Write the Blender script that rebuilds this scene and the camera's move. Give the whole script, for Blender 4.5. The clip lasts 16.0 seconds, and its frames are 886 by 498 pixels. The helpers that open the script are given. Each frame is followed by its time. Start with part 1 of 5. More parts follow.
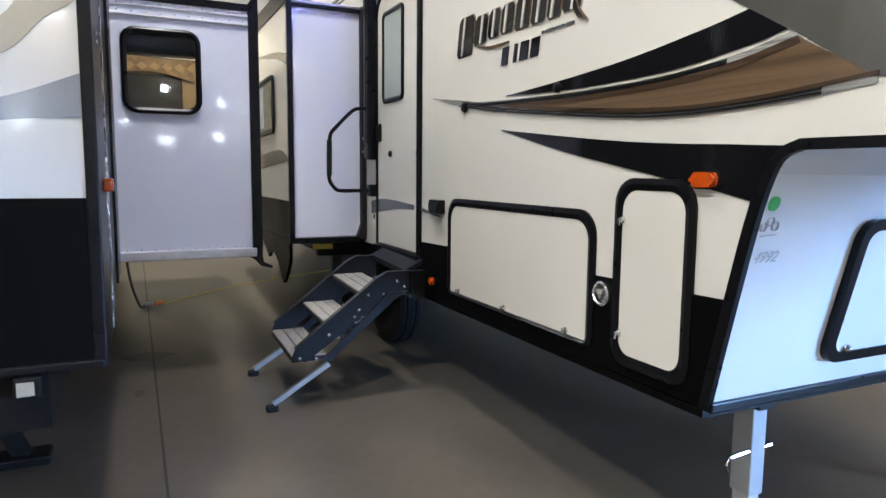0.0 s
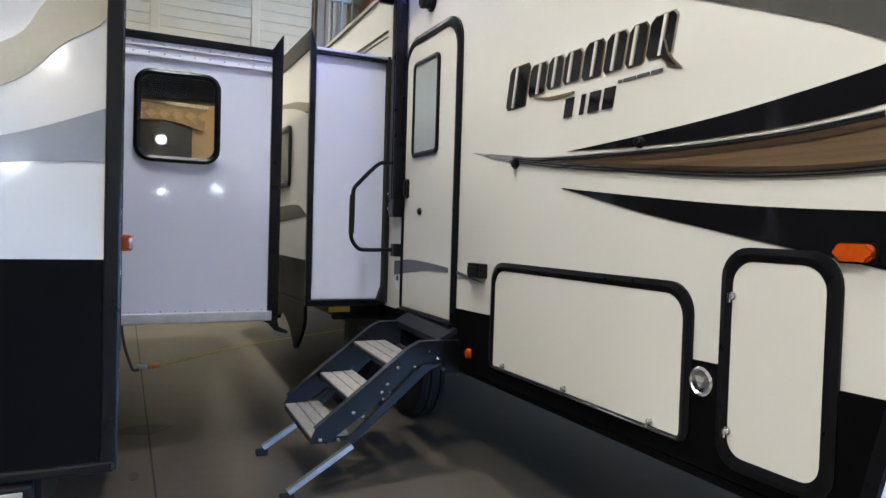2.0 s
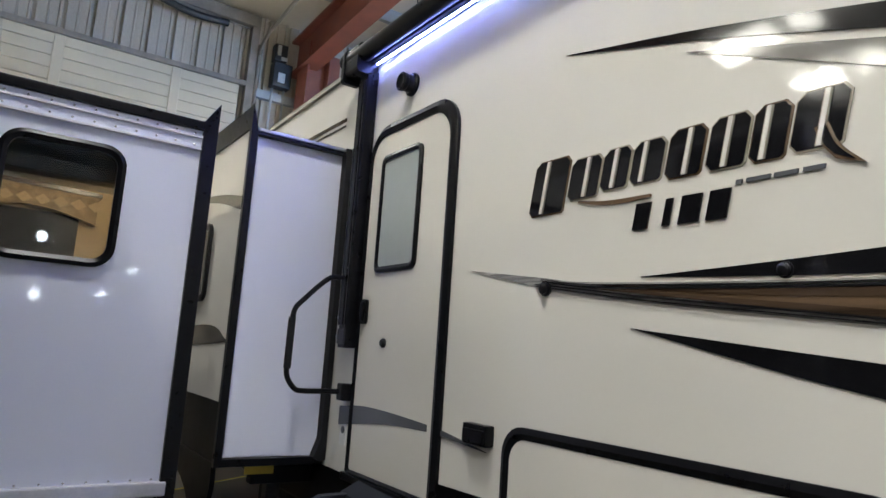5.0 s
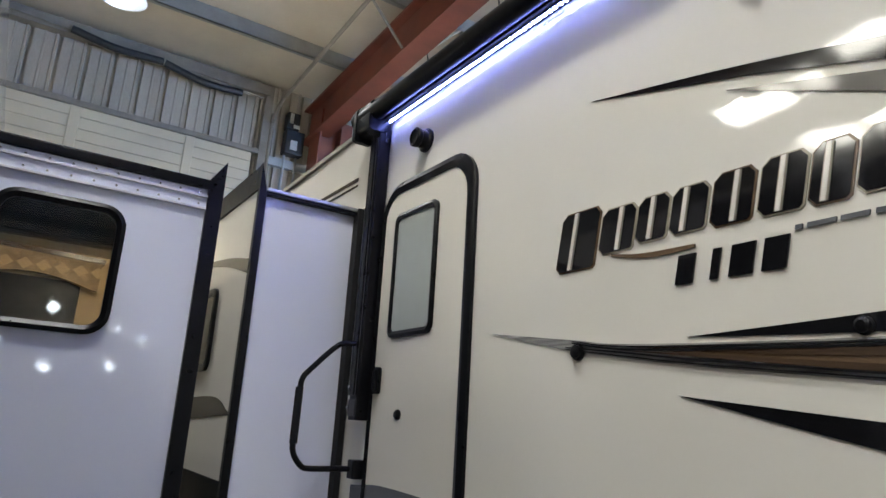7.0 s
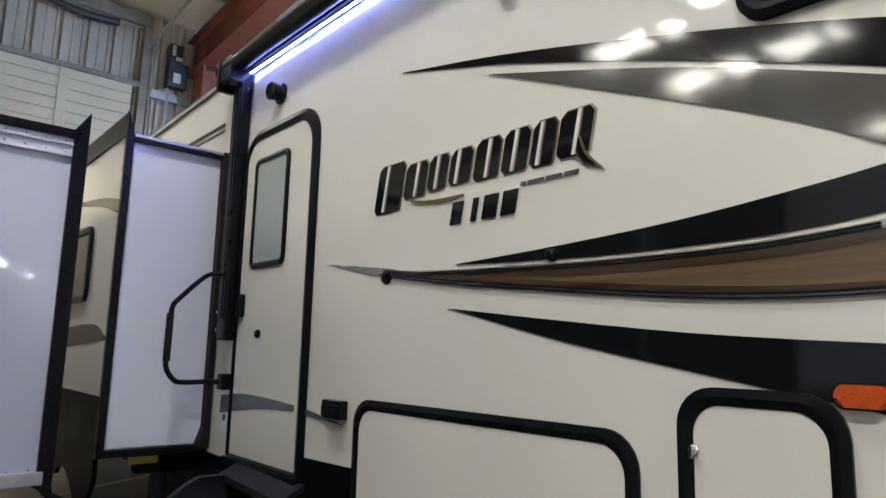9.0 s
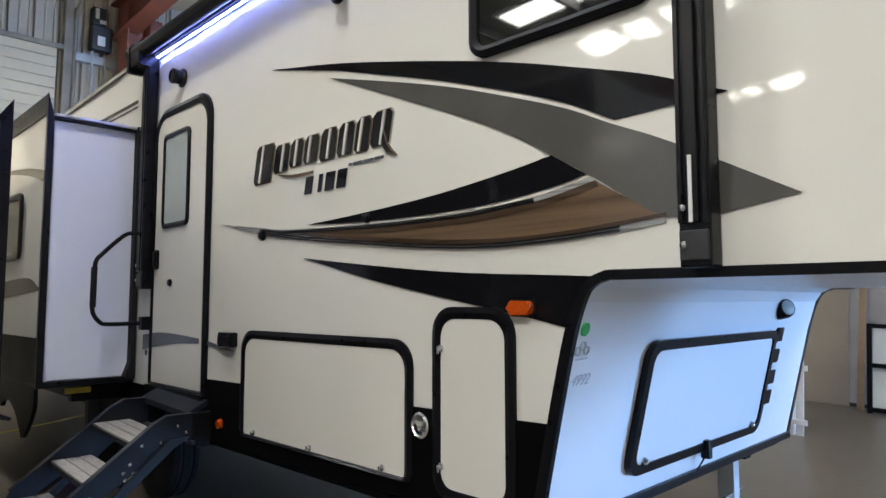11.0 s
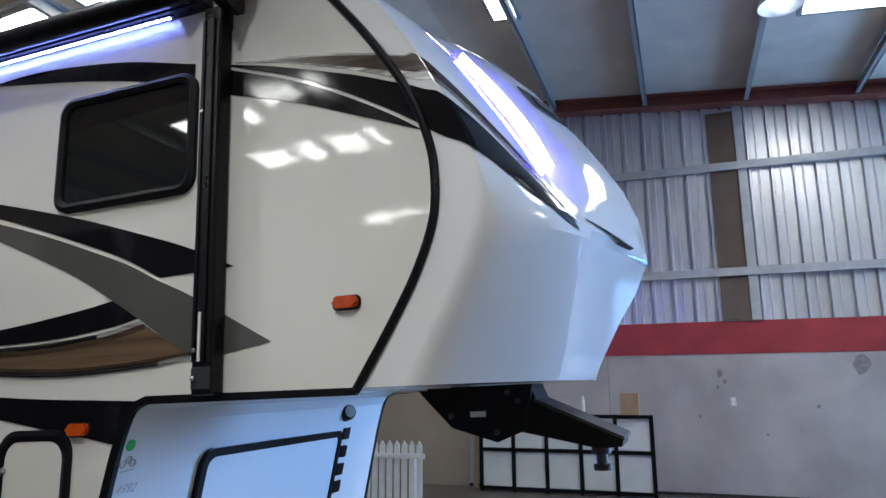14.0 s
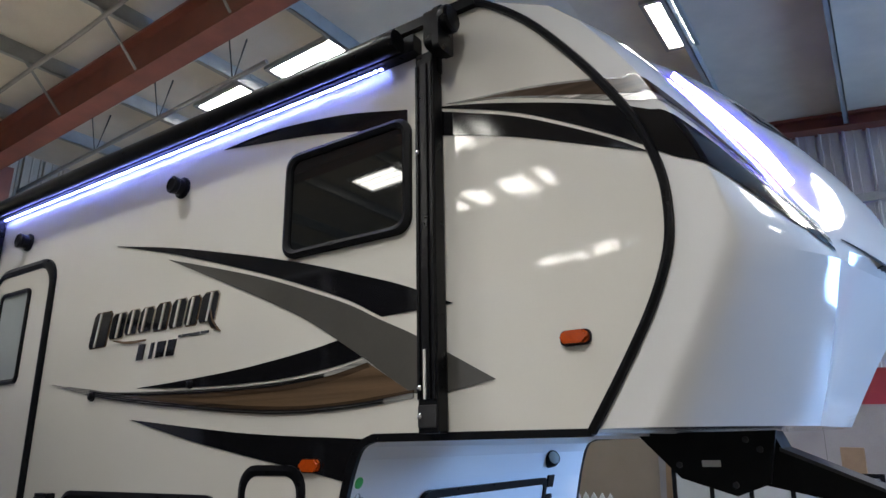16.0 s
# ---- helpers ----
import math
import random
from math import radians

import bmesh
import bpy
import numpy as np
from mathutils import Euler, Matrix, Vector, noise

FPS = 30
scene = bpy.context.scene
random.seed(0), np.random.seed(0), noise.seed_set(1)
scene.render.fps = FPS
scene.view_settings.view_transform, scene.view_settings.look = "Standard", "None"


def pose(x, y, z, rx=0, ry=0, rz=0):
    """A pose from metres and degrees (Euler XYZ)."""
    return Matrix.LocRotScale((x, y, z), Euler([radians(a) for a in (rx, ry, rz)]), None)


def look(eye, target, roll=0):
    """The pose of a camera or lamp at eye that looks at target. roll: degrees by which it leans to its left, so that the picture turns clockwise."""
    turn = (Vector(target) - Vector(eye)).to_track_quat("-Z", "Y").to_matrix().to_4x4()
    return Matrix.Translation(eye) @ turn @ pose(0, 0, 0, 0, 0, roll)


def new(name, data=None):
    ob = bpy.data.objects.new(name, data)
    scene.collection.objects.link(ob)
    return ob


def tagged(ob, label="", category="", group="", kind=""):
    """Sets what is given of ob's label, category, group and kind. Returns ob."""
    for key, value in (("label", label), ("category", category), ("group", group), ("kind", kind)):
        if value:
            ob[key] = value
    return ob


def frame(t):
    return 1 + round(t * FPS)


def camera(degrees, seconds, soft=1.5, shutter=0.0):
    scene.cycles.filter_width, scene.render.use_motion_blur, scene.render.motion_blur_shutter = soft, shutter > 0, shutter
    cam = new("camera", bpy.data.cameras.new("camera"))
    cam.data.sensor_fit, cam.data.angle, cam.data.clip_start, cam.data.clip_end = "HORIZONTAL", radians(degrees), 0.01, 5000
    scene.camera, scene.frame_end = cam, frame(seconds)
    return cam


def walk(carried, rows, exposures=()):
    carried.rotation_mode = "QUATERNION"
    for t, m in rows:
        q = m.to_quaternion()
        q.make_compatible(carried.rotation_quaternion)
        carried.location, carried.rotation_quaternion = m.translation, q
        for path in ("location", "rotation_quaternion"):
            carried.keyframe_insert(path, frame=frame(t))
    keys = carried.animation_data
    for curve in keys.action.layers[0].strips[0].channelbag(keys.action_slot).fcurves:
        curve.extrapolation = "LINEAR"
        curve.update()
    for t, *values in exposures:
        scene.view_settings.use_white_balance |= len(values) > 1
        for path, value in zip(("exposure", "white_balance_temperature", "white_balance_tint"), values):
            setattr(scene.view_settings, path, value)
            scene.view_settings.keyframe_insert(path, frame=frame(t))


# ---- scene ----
cam = camera(67.6, 16.0)
PATH = [
    (0, (0.031, 0.145, 1.403), (0.874, 1.945, 1.176), 0.5),
    (0.5, (-0.017, 0.301, 1.409), (0.876, 2.083, 1.249), 1.1),
    (1, (-0.047, 0.426, 1.421), (0.905, 2.182, 1.339), 0.9),
    (1.5, (-0.056, 0.496, 1.423), (0.87, 2.268, 1.366), 1.1),
    (2, (-0.069, 0.622, 1.417), (0.81, 2.417, 1.361), 1.7),
    (2.5, (-0.052, 0.836, 1.432), (0.812, 2.638, 1.362), 2.4),
    (3, (-0.026, 0.998, 1.435), (0.914, 2.762, 1.345), 2.3),
    (3.5, (-0.019, 1.144, 1.428), (0.964, 2.883, 1.338), 2.6),
    (4, (0.005, 1.407, 1.48), (1.107, 3.076, 1.491), 2.5),
    (4.5, (-0.001, 1.57, 1.501), (1.119, 3.21, 1.739), 2.6),
    (5, (0.049, 1.683, 1.509), (1.157, 3.319, 1.818), 3.8),
    (5.2, (0.062, 1.731, 1.51), (1.171, 3.359, 1.852), 3.9),
    (7.3, (0.144, 1.868, 1.516), (1.183, 3.501, 2.023), 3.2),
    (7.5, (0.13, 1.807, 1.508), (1.17, 3.448, 1.983), 3.3),
    (8, (0.074, 1.619, 1.496), (1.222, 3.215, 1.862), 2.9),
    (8.5, (0.089, 1.448, 1.481), (1.332, 2.979, 1.816), 2.3),
    (8.7, (0.101, 1.364, 1.469), (1.371, 2.873, 1.798), 2.0),
    (10.8, (-0.077, 0.427, 1.425), (1.306, 1.862, 1.594), -0.3),
    (11, (-0.078, 0.321, 1.411), (1.331, 1.731, 1.57), -0.1),
    (11.5, (-0.121, 0.094, 1.439), (1.413, 1.367, 1.603), 0.0),
    (12, (-0.263, -0.049, 1.434), (1.461, 0.946, 1.629), -1.3),
    (12.5, (-0.343, -0.16, 1.447), (1.474, 0.648, 1.657), -2.0),
    (13, (-0.348, -0.313, 1.465), (1.481, 0.441, 1.761), -2.5),
    (13.5, (-0.351, -0.49, 1.471), (1.488, 0.193, 1.858), -1.7),
    (14, (-0.378, -0.561, 1.473), (1.469, 0.079, 1.896), -2.5),
    (14.5, (-0.399, -0.573, 1.478), (1.384, 0.177, 1.985), -3.0),
    (15, (-0.402, -0.551, 1.479), (1.338, 0.271, 2.024), -3.0),
    (15.5, (-0.41, -0.487, 1.473), (1.282, 0.416, 2.04), -2.4),
    (16, (-0.387, -0.317, 1.455), (1.215, 0.734, 2.027), -1.1),
]
# the rows above are in the trailer's own frame; it stands 2.2 degrees nose-up on the level floor
LEVEL = Matrix.Translation((0, 4.3, 0)) @ pose(0, 0, 0, -2.2) @ Matrix.Translation((0, -4.3, 0))
walk(cam, [(t, LEVEL @ look(eye, target, roll)) for t, eye, target, roll in PATH],
     ((0, 0.48, 6050, 9), (2, 0.38, 6080, 8), (3.5, 0.26, 6100, 8), (5, 0.10, 6080, 8), (7.5, -0.07, 6120, 8), (8.5, -0.07, 6120, 8), (11, 0.02, 6050, 8),
      (12, -0.24, 5900, 8), (12.5, -0.32, 5780, 8), (13.5, -0.50, 5680, 8), (15, -0.70, 5830, 9), (16, -0.6, 6020, 10)))

# ---- world and light ----
world = bpy.data.worlds.new("world")
scene.world = world
world.use_nodes = True
wn = world.node_tree
sky = wn.nodes.new("ShaderNodeTexSky")
sky.sky_type, sky.sun_disc = "NISHITA", False
sky.sun_elevation, sky.sun_rotation = radians(40), radians(200)
wn.links.new(sky.outputs[0], wn.nodes["Background"].inputs[0])
wn.nodes["Background"].inputs[1].default_value = 0.1


def area_lamp(name, m, w, h, watts, colour):
    d = bpy.data.lights.new(name, "AREA")
    d.shape, d.size, d.size_y, d.energy, d.color = "RECTANGLE", w, h, watts, colour
    ob = new(name, d)
    ob.matrix_world = m
    return ob


def spot_lamp(name, at, watts, colour):
    d = bpy.data.lights.new(name, "SPOT")
    d.energy, d.color, d.spot_size, d.spot_blend, d.shadow_soft_size = watts, colour, radians(130), 0.6, 0.2
    ob = new(name, d)
    ob.location = at
    return ob


# daylight through the open loading door behind the camera
DAY = area_lamp("door_daylight", look((10.55, -8.6, 2.3), (4.5, -1.5, 0.2)), 3.6, 3.4, 2700, (0.31, 0.55, 1.0))

WATTS = 700

# ---- materials ----


def mat(name, colour, rough=0.5, metal=0.0, vary=0.1, scale=8.0, bump=0.0, bump_scale=60.0, bump_detail=2.0, coat=0.0, fine=80.0, rough_vary=0.08, stretch=(1, 1, 1), spec=0.5):
    """A procedural surface: colour varied at two scales, roughness varied, fine relief."""
    m = bpy.data.materials.new(name)
    m.use_nodes = True
    nt = m.node_tree
    b = nt.nodes["Principled BSDF"]
    tc = nt.nodes.new("ShaderNodeTexCoord")
    mp = nt.nodes.new("ShaderNodeMapping")
    mp.inputs["Scale"].default_value = stretch
    nt.links.new(tc.outputs["Object"], mp.inputs[0])
    n1 = nt.nodes.new("ShaderNodeTexNoise")
    n1.inputs["Scale"].default_value, n1.inputs["Detail"].default_value = scale, 5
    n2 = nt.nodes.new("ShaderNodeTexNoise")
    n2.inputs["Scale"].default_value, n2.inputs["Detail"].default_value = fine, 3
    nt.links.new(mp.outputs[0], n1.inputs[0]), nt.links.new(mp.outputs[0], n2.inputs[0])
    add = nt.nodes.new("ShaderNodeMath")
    add.operation = "MULTIPLY_ADD"
    add.inputs[1].default_value = 0.35
    nt.links.new(n2.outputs[0], add.inputs[0]), nt.links.new(n1.outputs[0], add.inputs[2])
    mr = nt.nodes.new("ShaderNodeMapRange")
    mr.inputs[1].default_value, mr.inputs[2].default_value = 0.4, 0.95
    mr.inputs[3].default_value, mr.inputs[4].default_value = 1 - vary, 1 + vary
    nt.links.new(add.outputs[0], mr.inputs[0])
    mx = nt.nodes.new("ShaderNodeVectorMath")
    mx.operation = "SCALE"
    mx.inputs[0].default_value = colour[:3]
    nt.links.new(mr.outputs[0], mx.inputs["Scale"])
    nt.links.new(mx.outputs[0], b.inputs["Base Color"])
    rr = nt.nodes.new("ShaderNodeMapRange")
    rr.inputs[3].default_value, rr.inputs[4].default_value = max(0.02, rough - rough_vary), min(1, rough + rough_vary)
    nt.links.new(n1.outputs[0], rr.inputs[0])
    nt.links.new(rr.outputs[0], b.inputs["Roughness"])
    b.inputs["Metallic"].default_value = metal
    b.inputs["Specular IOR Level"].default_value = spec
    b.inputs["Coat Weight"].default_value = coat
    b.inputs["Coat Roughness"].default_value = 0.04
    if bump:
        n3 = nt.nodes.new("ShaderNodeTexNoise")
        n3.inputs["Scale"].default_value, n3.inputs["Detail"].default_value = bump_scale, bump_detail
        nt.links.new(mp.outputs[0], n3.inputs[0])
        bp = nt.nodes.new("ShaderNodeBump")
        bp.inputs["Strength"].default_value = 1.0
        bp.inputs["Distance"].default_value = bump
        nt.links.new(n3.outputs[0], bp.inputs["Height"])
        nt.links.new(bp.outputs[0], b.inputs["Normal"])
        nt.links.new(bp.outputs[0], b.inputs["Coat Normal"])
    return m


def glow(name, colour, strength):
    m = bpy.data.materials.new(name)
    m.use_nodes = True
    b = m.node_tree.nodes["Principled BSDF"]
    b.inputs["Base Color"].default_value = (0.8, 0.8, 0.8, 1)
    b.inputs["Emission Color"].default_value = (*colour, 1)
    b.inputs["Emission Strength"].default_value = strength
    return m


GEL = mat("cream_gelcoat", (0.66, 0.64, 0.58), 0.04, vary=0.02, scale=1.5, rough_vary=0.015, bump=0.0012, bump_scale=4.5, bump_detail=4.5, spec=0.4)
HATCHWHITE = mat("cream_hatch", (0.66, 0.635, 0.57), 0.22, vary=0.02, scale=2.0, rough_vary=0.04)
CAPWHITE = mat("white_cap_gelcoat", (0.74, 0.74, 0.73), 0.07, vary=0.015, scale=1.5, rough_vary=0.02, bump=0.0006, bump_scale=3.5, bump_detail=4.0, spec=0.24)
FRP = mat("white_fibreglass", (0.66, 0.68, 0.78), 0.05, vary=0.02, scale=2.0, rough_vary=0.02, bump=0.0004, bump_scale=5.0)
FRONTWHITE = mat("white_front_panel", (0.76, 0.77, 0.78), 0.3, vary=0.012, scale=1.0, rough_vary=0.02)
SKIRT = mat("black_skirt", (0.003, 0.003, 0.0035), 0.32, vary=0.2, scale=5.0, spec=0.05)
TRIM = mat("black_trim", (0.005, 0.005, 0.006), 0.3, vary=0.25, scale=20.0, spec=0.17)
MATTEBLACK = mat("matte_black_frame", (0.006, 0.006, 0.007), 0.55, vary=0.25, scale=20.0, spec=0.12)
RUBBER = mat("black_rubber", (0.007, 0.007, 0.008), 0.7, vary=0.25, scale=20.0, bump=0.001, spec=0.3)
VINYL = mat("black_vinyl", (0.006, 0.006, 0.007), 0.08, vary=0.15, scale=4.0, rough_vary=0.03, bump=0.0012, bump_scale=3.5, spec=0.4)
GREY = mat("grey_vinyl", (0.092, 0.088, 0.078), 0.08, metal=0.15, vary=0.08, scale=4.0, bump=0.0008, bump_scale=4.0)
SLATE = mat("slate_vinyl", (0.10, 0.105, 0.115), 0.22, metal=0.2, vary=0.1, scale=4.0)
BROWN = mat("brown_vinyl", (0.108, 0.07, 0.04), 0.2, vary=0.6, scale=1.2, stretch=(1, 0.5, 22))
DKBROWN = mat("dark_brown_vinyl", (0.05, 0.032, 0.02), 0.2, vary=0.6, scale=1.5, stretch=(1, 0.5, 30))
SILVER = mat("silver_vinyl", (0.36, 0.355, 0.33), 0.25, metal=0.4, vary=0.85, scale=1.6, stretch=(1, 0.35, 60))
TAN = mat("tan_vinyl", (0.30, 0.27, 0.21), 0.2, vary=0.1, scale=3.0)
LRVWHITE = mat("white_neighbour_wall", (0.48, 0.47, 0.45), 0.09, vary=0.02, scale=2.0, bump=0.0008, bump_scale=3.0, coat=0.4)
LRVGREY = mat("grey_neighbour_vinyl", (0.17, 0.18, 0.20), 0.14, vary=0.08, scale=3.0)
STEP = mat("slate_blue_steel", (0.012, 0.0145, 0.020), 0.42, metal=0.2, vary=0.2, scale=9.0, spec=0.35)
FOIL = mat("crumpled_foil", (0.55, 0.55, 0.56), 0.25, metal=0.8, vary=0.6, scale=14.0, bump=0.02, bump_scale=22.0)
DULLALU = mat("dull_aluminium", (0.55, 0.55, 0.58), 0.5, metal=0.4, vary=0.15, scale=12.0)
ALU = mat("brushed_aluminium", (0.62, 0.63, 0.66), 0.36, metal=0.9, vary=0.1, scale=20.0, stretch=(1, 1, 8))
CHROME = mat("chrome", (0.70, 0.70, 0.72), 0.22, metal=1.0, vary=0.05)
STEEL = mat("dark_steel", (0.035, 0.035, 0.036), 0.45, metal=0.4, vary=0.25, scale=12.0)
PINBLACK = mat("black_painted_steel", (0.005, 0.005, 0.0055), 0.42, vary=0.3, scale=10.0, spec=0.15)
AMBER = mat("amber_lens", (0.42, 0.06, 0.005), 0.12, vary=0.15, scale=40.0, bump=0.001, bump_scale=120.0)
GREEN = mat("green_sticker", (0.05, 0.42, 0.10), 0.5, vary=0.05)
INK = mat("grey_ink", (0.48, 0.50, 0.54), 0.6, vary=0.2, scale=60)
PAPER = mat("paper_label", (0.6, 0.6, 0.58), 0.6, vary=0.1, scale=20)
DARKGLASS = mat("dark_window_glass", (0.010, 0.011, 0.011), 0.03, vary=0.05, rough_vary=0.01)
TINT = bpy.data.materials.new("tinted_clear_glass")
TINT.use_nodes = True
_b = TINT.node_tree.nodes["Principled BSDF"]
_b.inputs["Base Color"].default_value = (0.75, 0.75, 0.72, 1)
_b.inputs["Roughness"].default_value = 0.02
_b.inputs["Transmission Weight"].default_value = 1.0
_b.inputs["IOR"].default_value = 1.45
FROST = mat("frosted_door_glass", (0.33, 0.36, 0.34), 0.32, vary=0.03, scale=12, bump=0.00012, bump_scale=420)
TREAD = mat("grey_composite_tread", (0.27, 0.25, 0.225), 0.75, vary=0.25, scale=14, bump=0.0015, bump_scale=120, stretch=(6, 1, 1))
YELLOW = mat("yellow_cord", (0.62, 0.45, 0.06), 0.5, vary=0.1)
ORANGE = mat("orange_plug", (0.75, 0.2, 0.04), 0.5, vary=0.1)
CORD = mat("dark_cord", (0.06, 0.045, 0.035), 0.6, vary=0.2)
SHEET = mat("galvanised_sheet", (0.58, 0.60, 0.63), 0.36, metal=0.45, vary=0.2, scale=1.6, stretch=(1, 1, 0.35))
NSHEET = mat("dusty_wall_sheet", (0.45, 0.40, 0.325), 0.55, metal=0.2, vary=0.2, scale=1.6, stretch=(1, 1, 0.3))
GIRT = mat("galvanised_girt", (0.40, 0.42, 0.44), 0.5, metal=0.15, vary=0.15, scale=6)
DUSTYSTEEL = mat("dusty_brown_steel", (0.24, 0.215, 0.18), 0.6, vary=0.25, scale=5)
REDPAINT = mat("red_painted_band", (0.30, 0.028, 0.035), 0.5, vary=0.3, scale=2.0)
PLY = mat("grey_white_painted_plywood", (0.37, 0.352, 0.35), 0.6, vary=0.3, scale=1.1, bump=0.002, bump_scale=12)
SCUFF = mat("grey_scuff", (0.20, 0.19, 0.19), 0.7, vary=0.3, scale=20)
TANWALL = mat("tan_wall_board", (0.32, 0.27, 0.215), 0.65, vary=0.1, scale=1.5)
BROWNBOARD = mat("bare_brown_board", (0.11, 0.085, 0.066), 0.75, vary=0.2, scale=2.0)
REDSTEEL = mat("red_oxide_steel", (0.20, 0.062, 0.040), 0.55, vary=0.25, scale=3.0)
PURLIN = mat("grey_purlin_steel", (0.30, 0.30, 0.285), 0.5, metal=0.3, vary=0.15, scale=5)
INSUL = mat("white_roof_insulation", (0.56, 0.50, 0.40), 0.65, vary=0.12, scale=1.8, bump=0.03, bump_scale=1.8)
DOORSLAT = mat("cream_sectional_door", (0.62, 0.55, 0.41), 0.45, vary=0.07, scale=2.0)
CARD = mat("brown_cardboard", (0.33, 0.23, 0.145), 0.8, vary=0.12, scale=8)
WHITEPAINT = mat("white_picket_paint", (0.80, 0.80, 0.80), 0.45, vary=0.05, scale=10)
FROSTPANE = mat("white_frosted_pane", (0.62, 0.66, 0.70), 0.35, vary=0.06, scale=4)
LEDBLUE = glow("blue_white_led", (0.24, 0.29, 1.0), 110.0)
LEDVIOLET = glow("violet_blue_led", (0.085, 0.05, 1.0), 330.0)
SKYLIGHT = glow("skylight_panel", (1.0, 0.93, 0.79), 44.0)
BULB = glow("high_bay_bulb", (0.9, 0.95, 1.0), 60.0)
INSIDE = mat("warm_interior_wall", (0.50, 0.36, 0.20), 0.6, vary=0.1)
VALANCE = mat("patterned_valance", (0.30, 0.21, 0.12), 0.7, vary=0.6, scale=14)
CONCRETE = mat("sealed_concrete", (0.094, 0.078, 0.058), 0.31, vary=0.34, scale=0.9, fine=14.0, rough_vary=0.03)
STAIN = mat("oily_concrete", (0.045, 0.038, 0.031), 0.35, vary=0.45, scale=9.0, fine=40.0)

# ---- mesh helpers ----


def thing(name, label, category, group="", kind="", at=(0, 0, 0)):
    ob = new(name)
    ob.location = at
    return tagged(ob, label, category, group, kind)


def finish(bm, name, material, smooth=False):
    bmesh.ops.recalc_face_normals(bm, faces=bm.faces)
    me = bpy.data.meshes.new(name)
    bm.to_mesh(me)
    bm.free()
    me.materials.append(material)
    if smooth:
        me.shade_smooth()
        me.set_sharp_from_angle(angle=radians(35))
    return me


def part(name, bm, material, parent, label="", smooth=False):
    ob = new(name, finish(bm, name, material, smooth))
    if parent is not None:
        ob.parent = parent
        ob.matrix_parent_inverse = Matrix.Translation(parent.matrix_basis.translation).inverted() if parent.type == "EMPTY" else Matrix()
    if label:
        ob["label"] = label
    return ob


def solid(name, bm, material, label, category, kind="", group="", smooth=False):
    return tagged(new(name, finish(bm, name, material, smooth)), label, category, group, kind)


def box(bm, lo, hi, bevel=0.0):
    c = [(a + b) / 2 for a, b in zip(lo, hi)]
    d = [abs(b - a) for a, b in zip(lo, hi)]
    vs = bmesh.ops.create_cube(bm, size=1.0, matrix=Matrix.LocRotScale(c, None, d))["verts"]
    if bevel:
        es = list({e for v in vs for e in v.link_edges})
        bmesh.ops.bevel(bm, geom=es, offset=bevel, segments=2, affect="EDGES", profile=0.6)
    return bm


def B(lo, hi, bevel=0.0):
    return box(bmesh.new(), lo, hi, bevel)


def place(axis, a, b, c):
    """A point with the coordinates a, b in the plane and c along the axis."""
    return {"x": (c, a, b), "y": (a, c, b), "z": (a, b, c)}[axis]


def prism(bm, poly, axis, c0, c1):
    """A polygon in the plane across the axis, drawn out from c0 to c1."""
    lo = [bm.verts.new(place(axis, a, b, c0)) for a, b in poly]
    hi = [bm.verts.new(place(axis, a, b, c1)) for a, b in poly]
    n = len(poly)
    bm.faces.new(lo), bm.faces.new(hi)
    for i in range(n):
        bm.faces.new((lo[i], lo[(i + 1) % n], hi[(i + 1) % n], hi[i]))
    return bm


def P(poly, axis, c0, c1):
    return prism(bmesh.new(), poly, axis, c0, c1)


def rounded(a0, a1, b0, b1, r, n=6):
    """A rounded rectangle; r is one radius or four (from a0 b0 round by a1 b0)."""
    rs = r if isinstance(r, (tuple, list)) else (r,) * 4
    pts = []
    for (ca, cb, sa, sb, start), q in zip(((a0, b0, 1, 1, 180), (a1, b0, -1, 1, 270), (a1, b1, -1, -1, 0), (a0, b1, 1, -1, 90)), rs):
        for k in range(n + 1):
            th = radians(start + 90 * k / n)
            pts.append((ca + sa * q + q * math.cos(th), cb + sb * q + q * math.sin(th)))
    return pts


def ring(bm, outer, inner, axis, c0, c1, edge=0.004):
    """A frame between two outlines of equally many points, slightly domed on the c1 side."""
    n = len(outer)
    mid = [((a[0] + b[0]) / 2, (a[1] + b[1]) / 2) for a, b in zip(outer, inner)]
    cm = c1 + (edge if c1 > c0 else -edge)
    loops = [[bm.verts.new(place(axis, a, b, c)) for a, b in q] for q, c in ((outer, c0), (outer, c1), (mid, cm), (inner, c1), (inner, c0))]
    for k in range(5):
        p, q = loops[k], loops[(k + 1) % 5]
        for i in range(n):
            j = (i + 1) % n
            bm.faces.new((p[i], p[j], q[j], q[i]))
    return bm


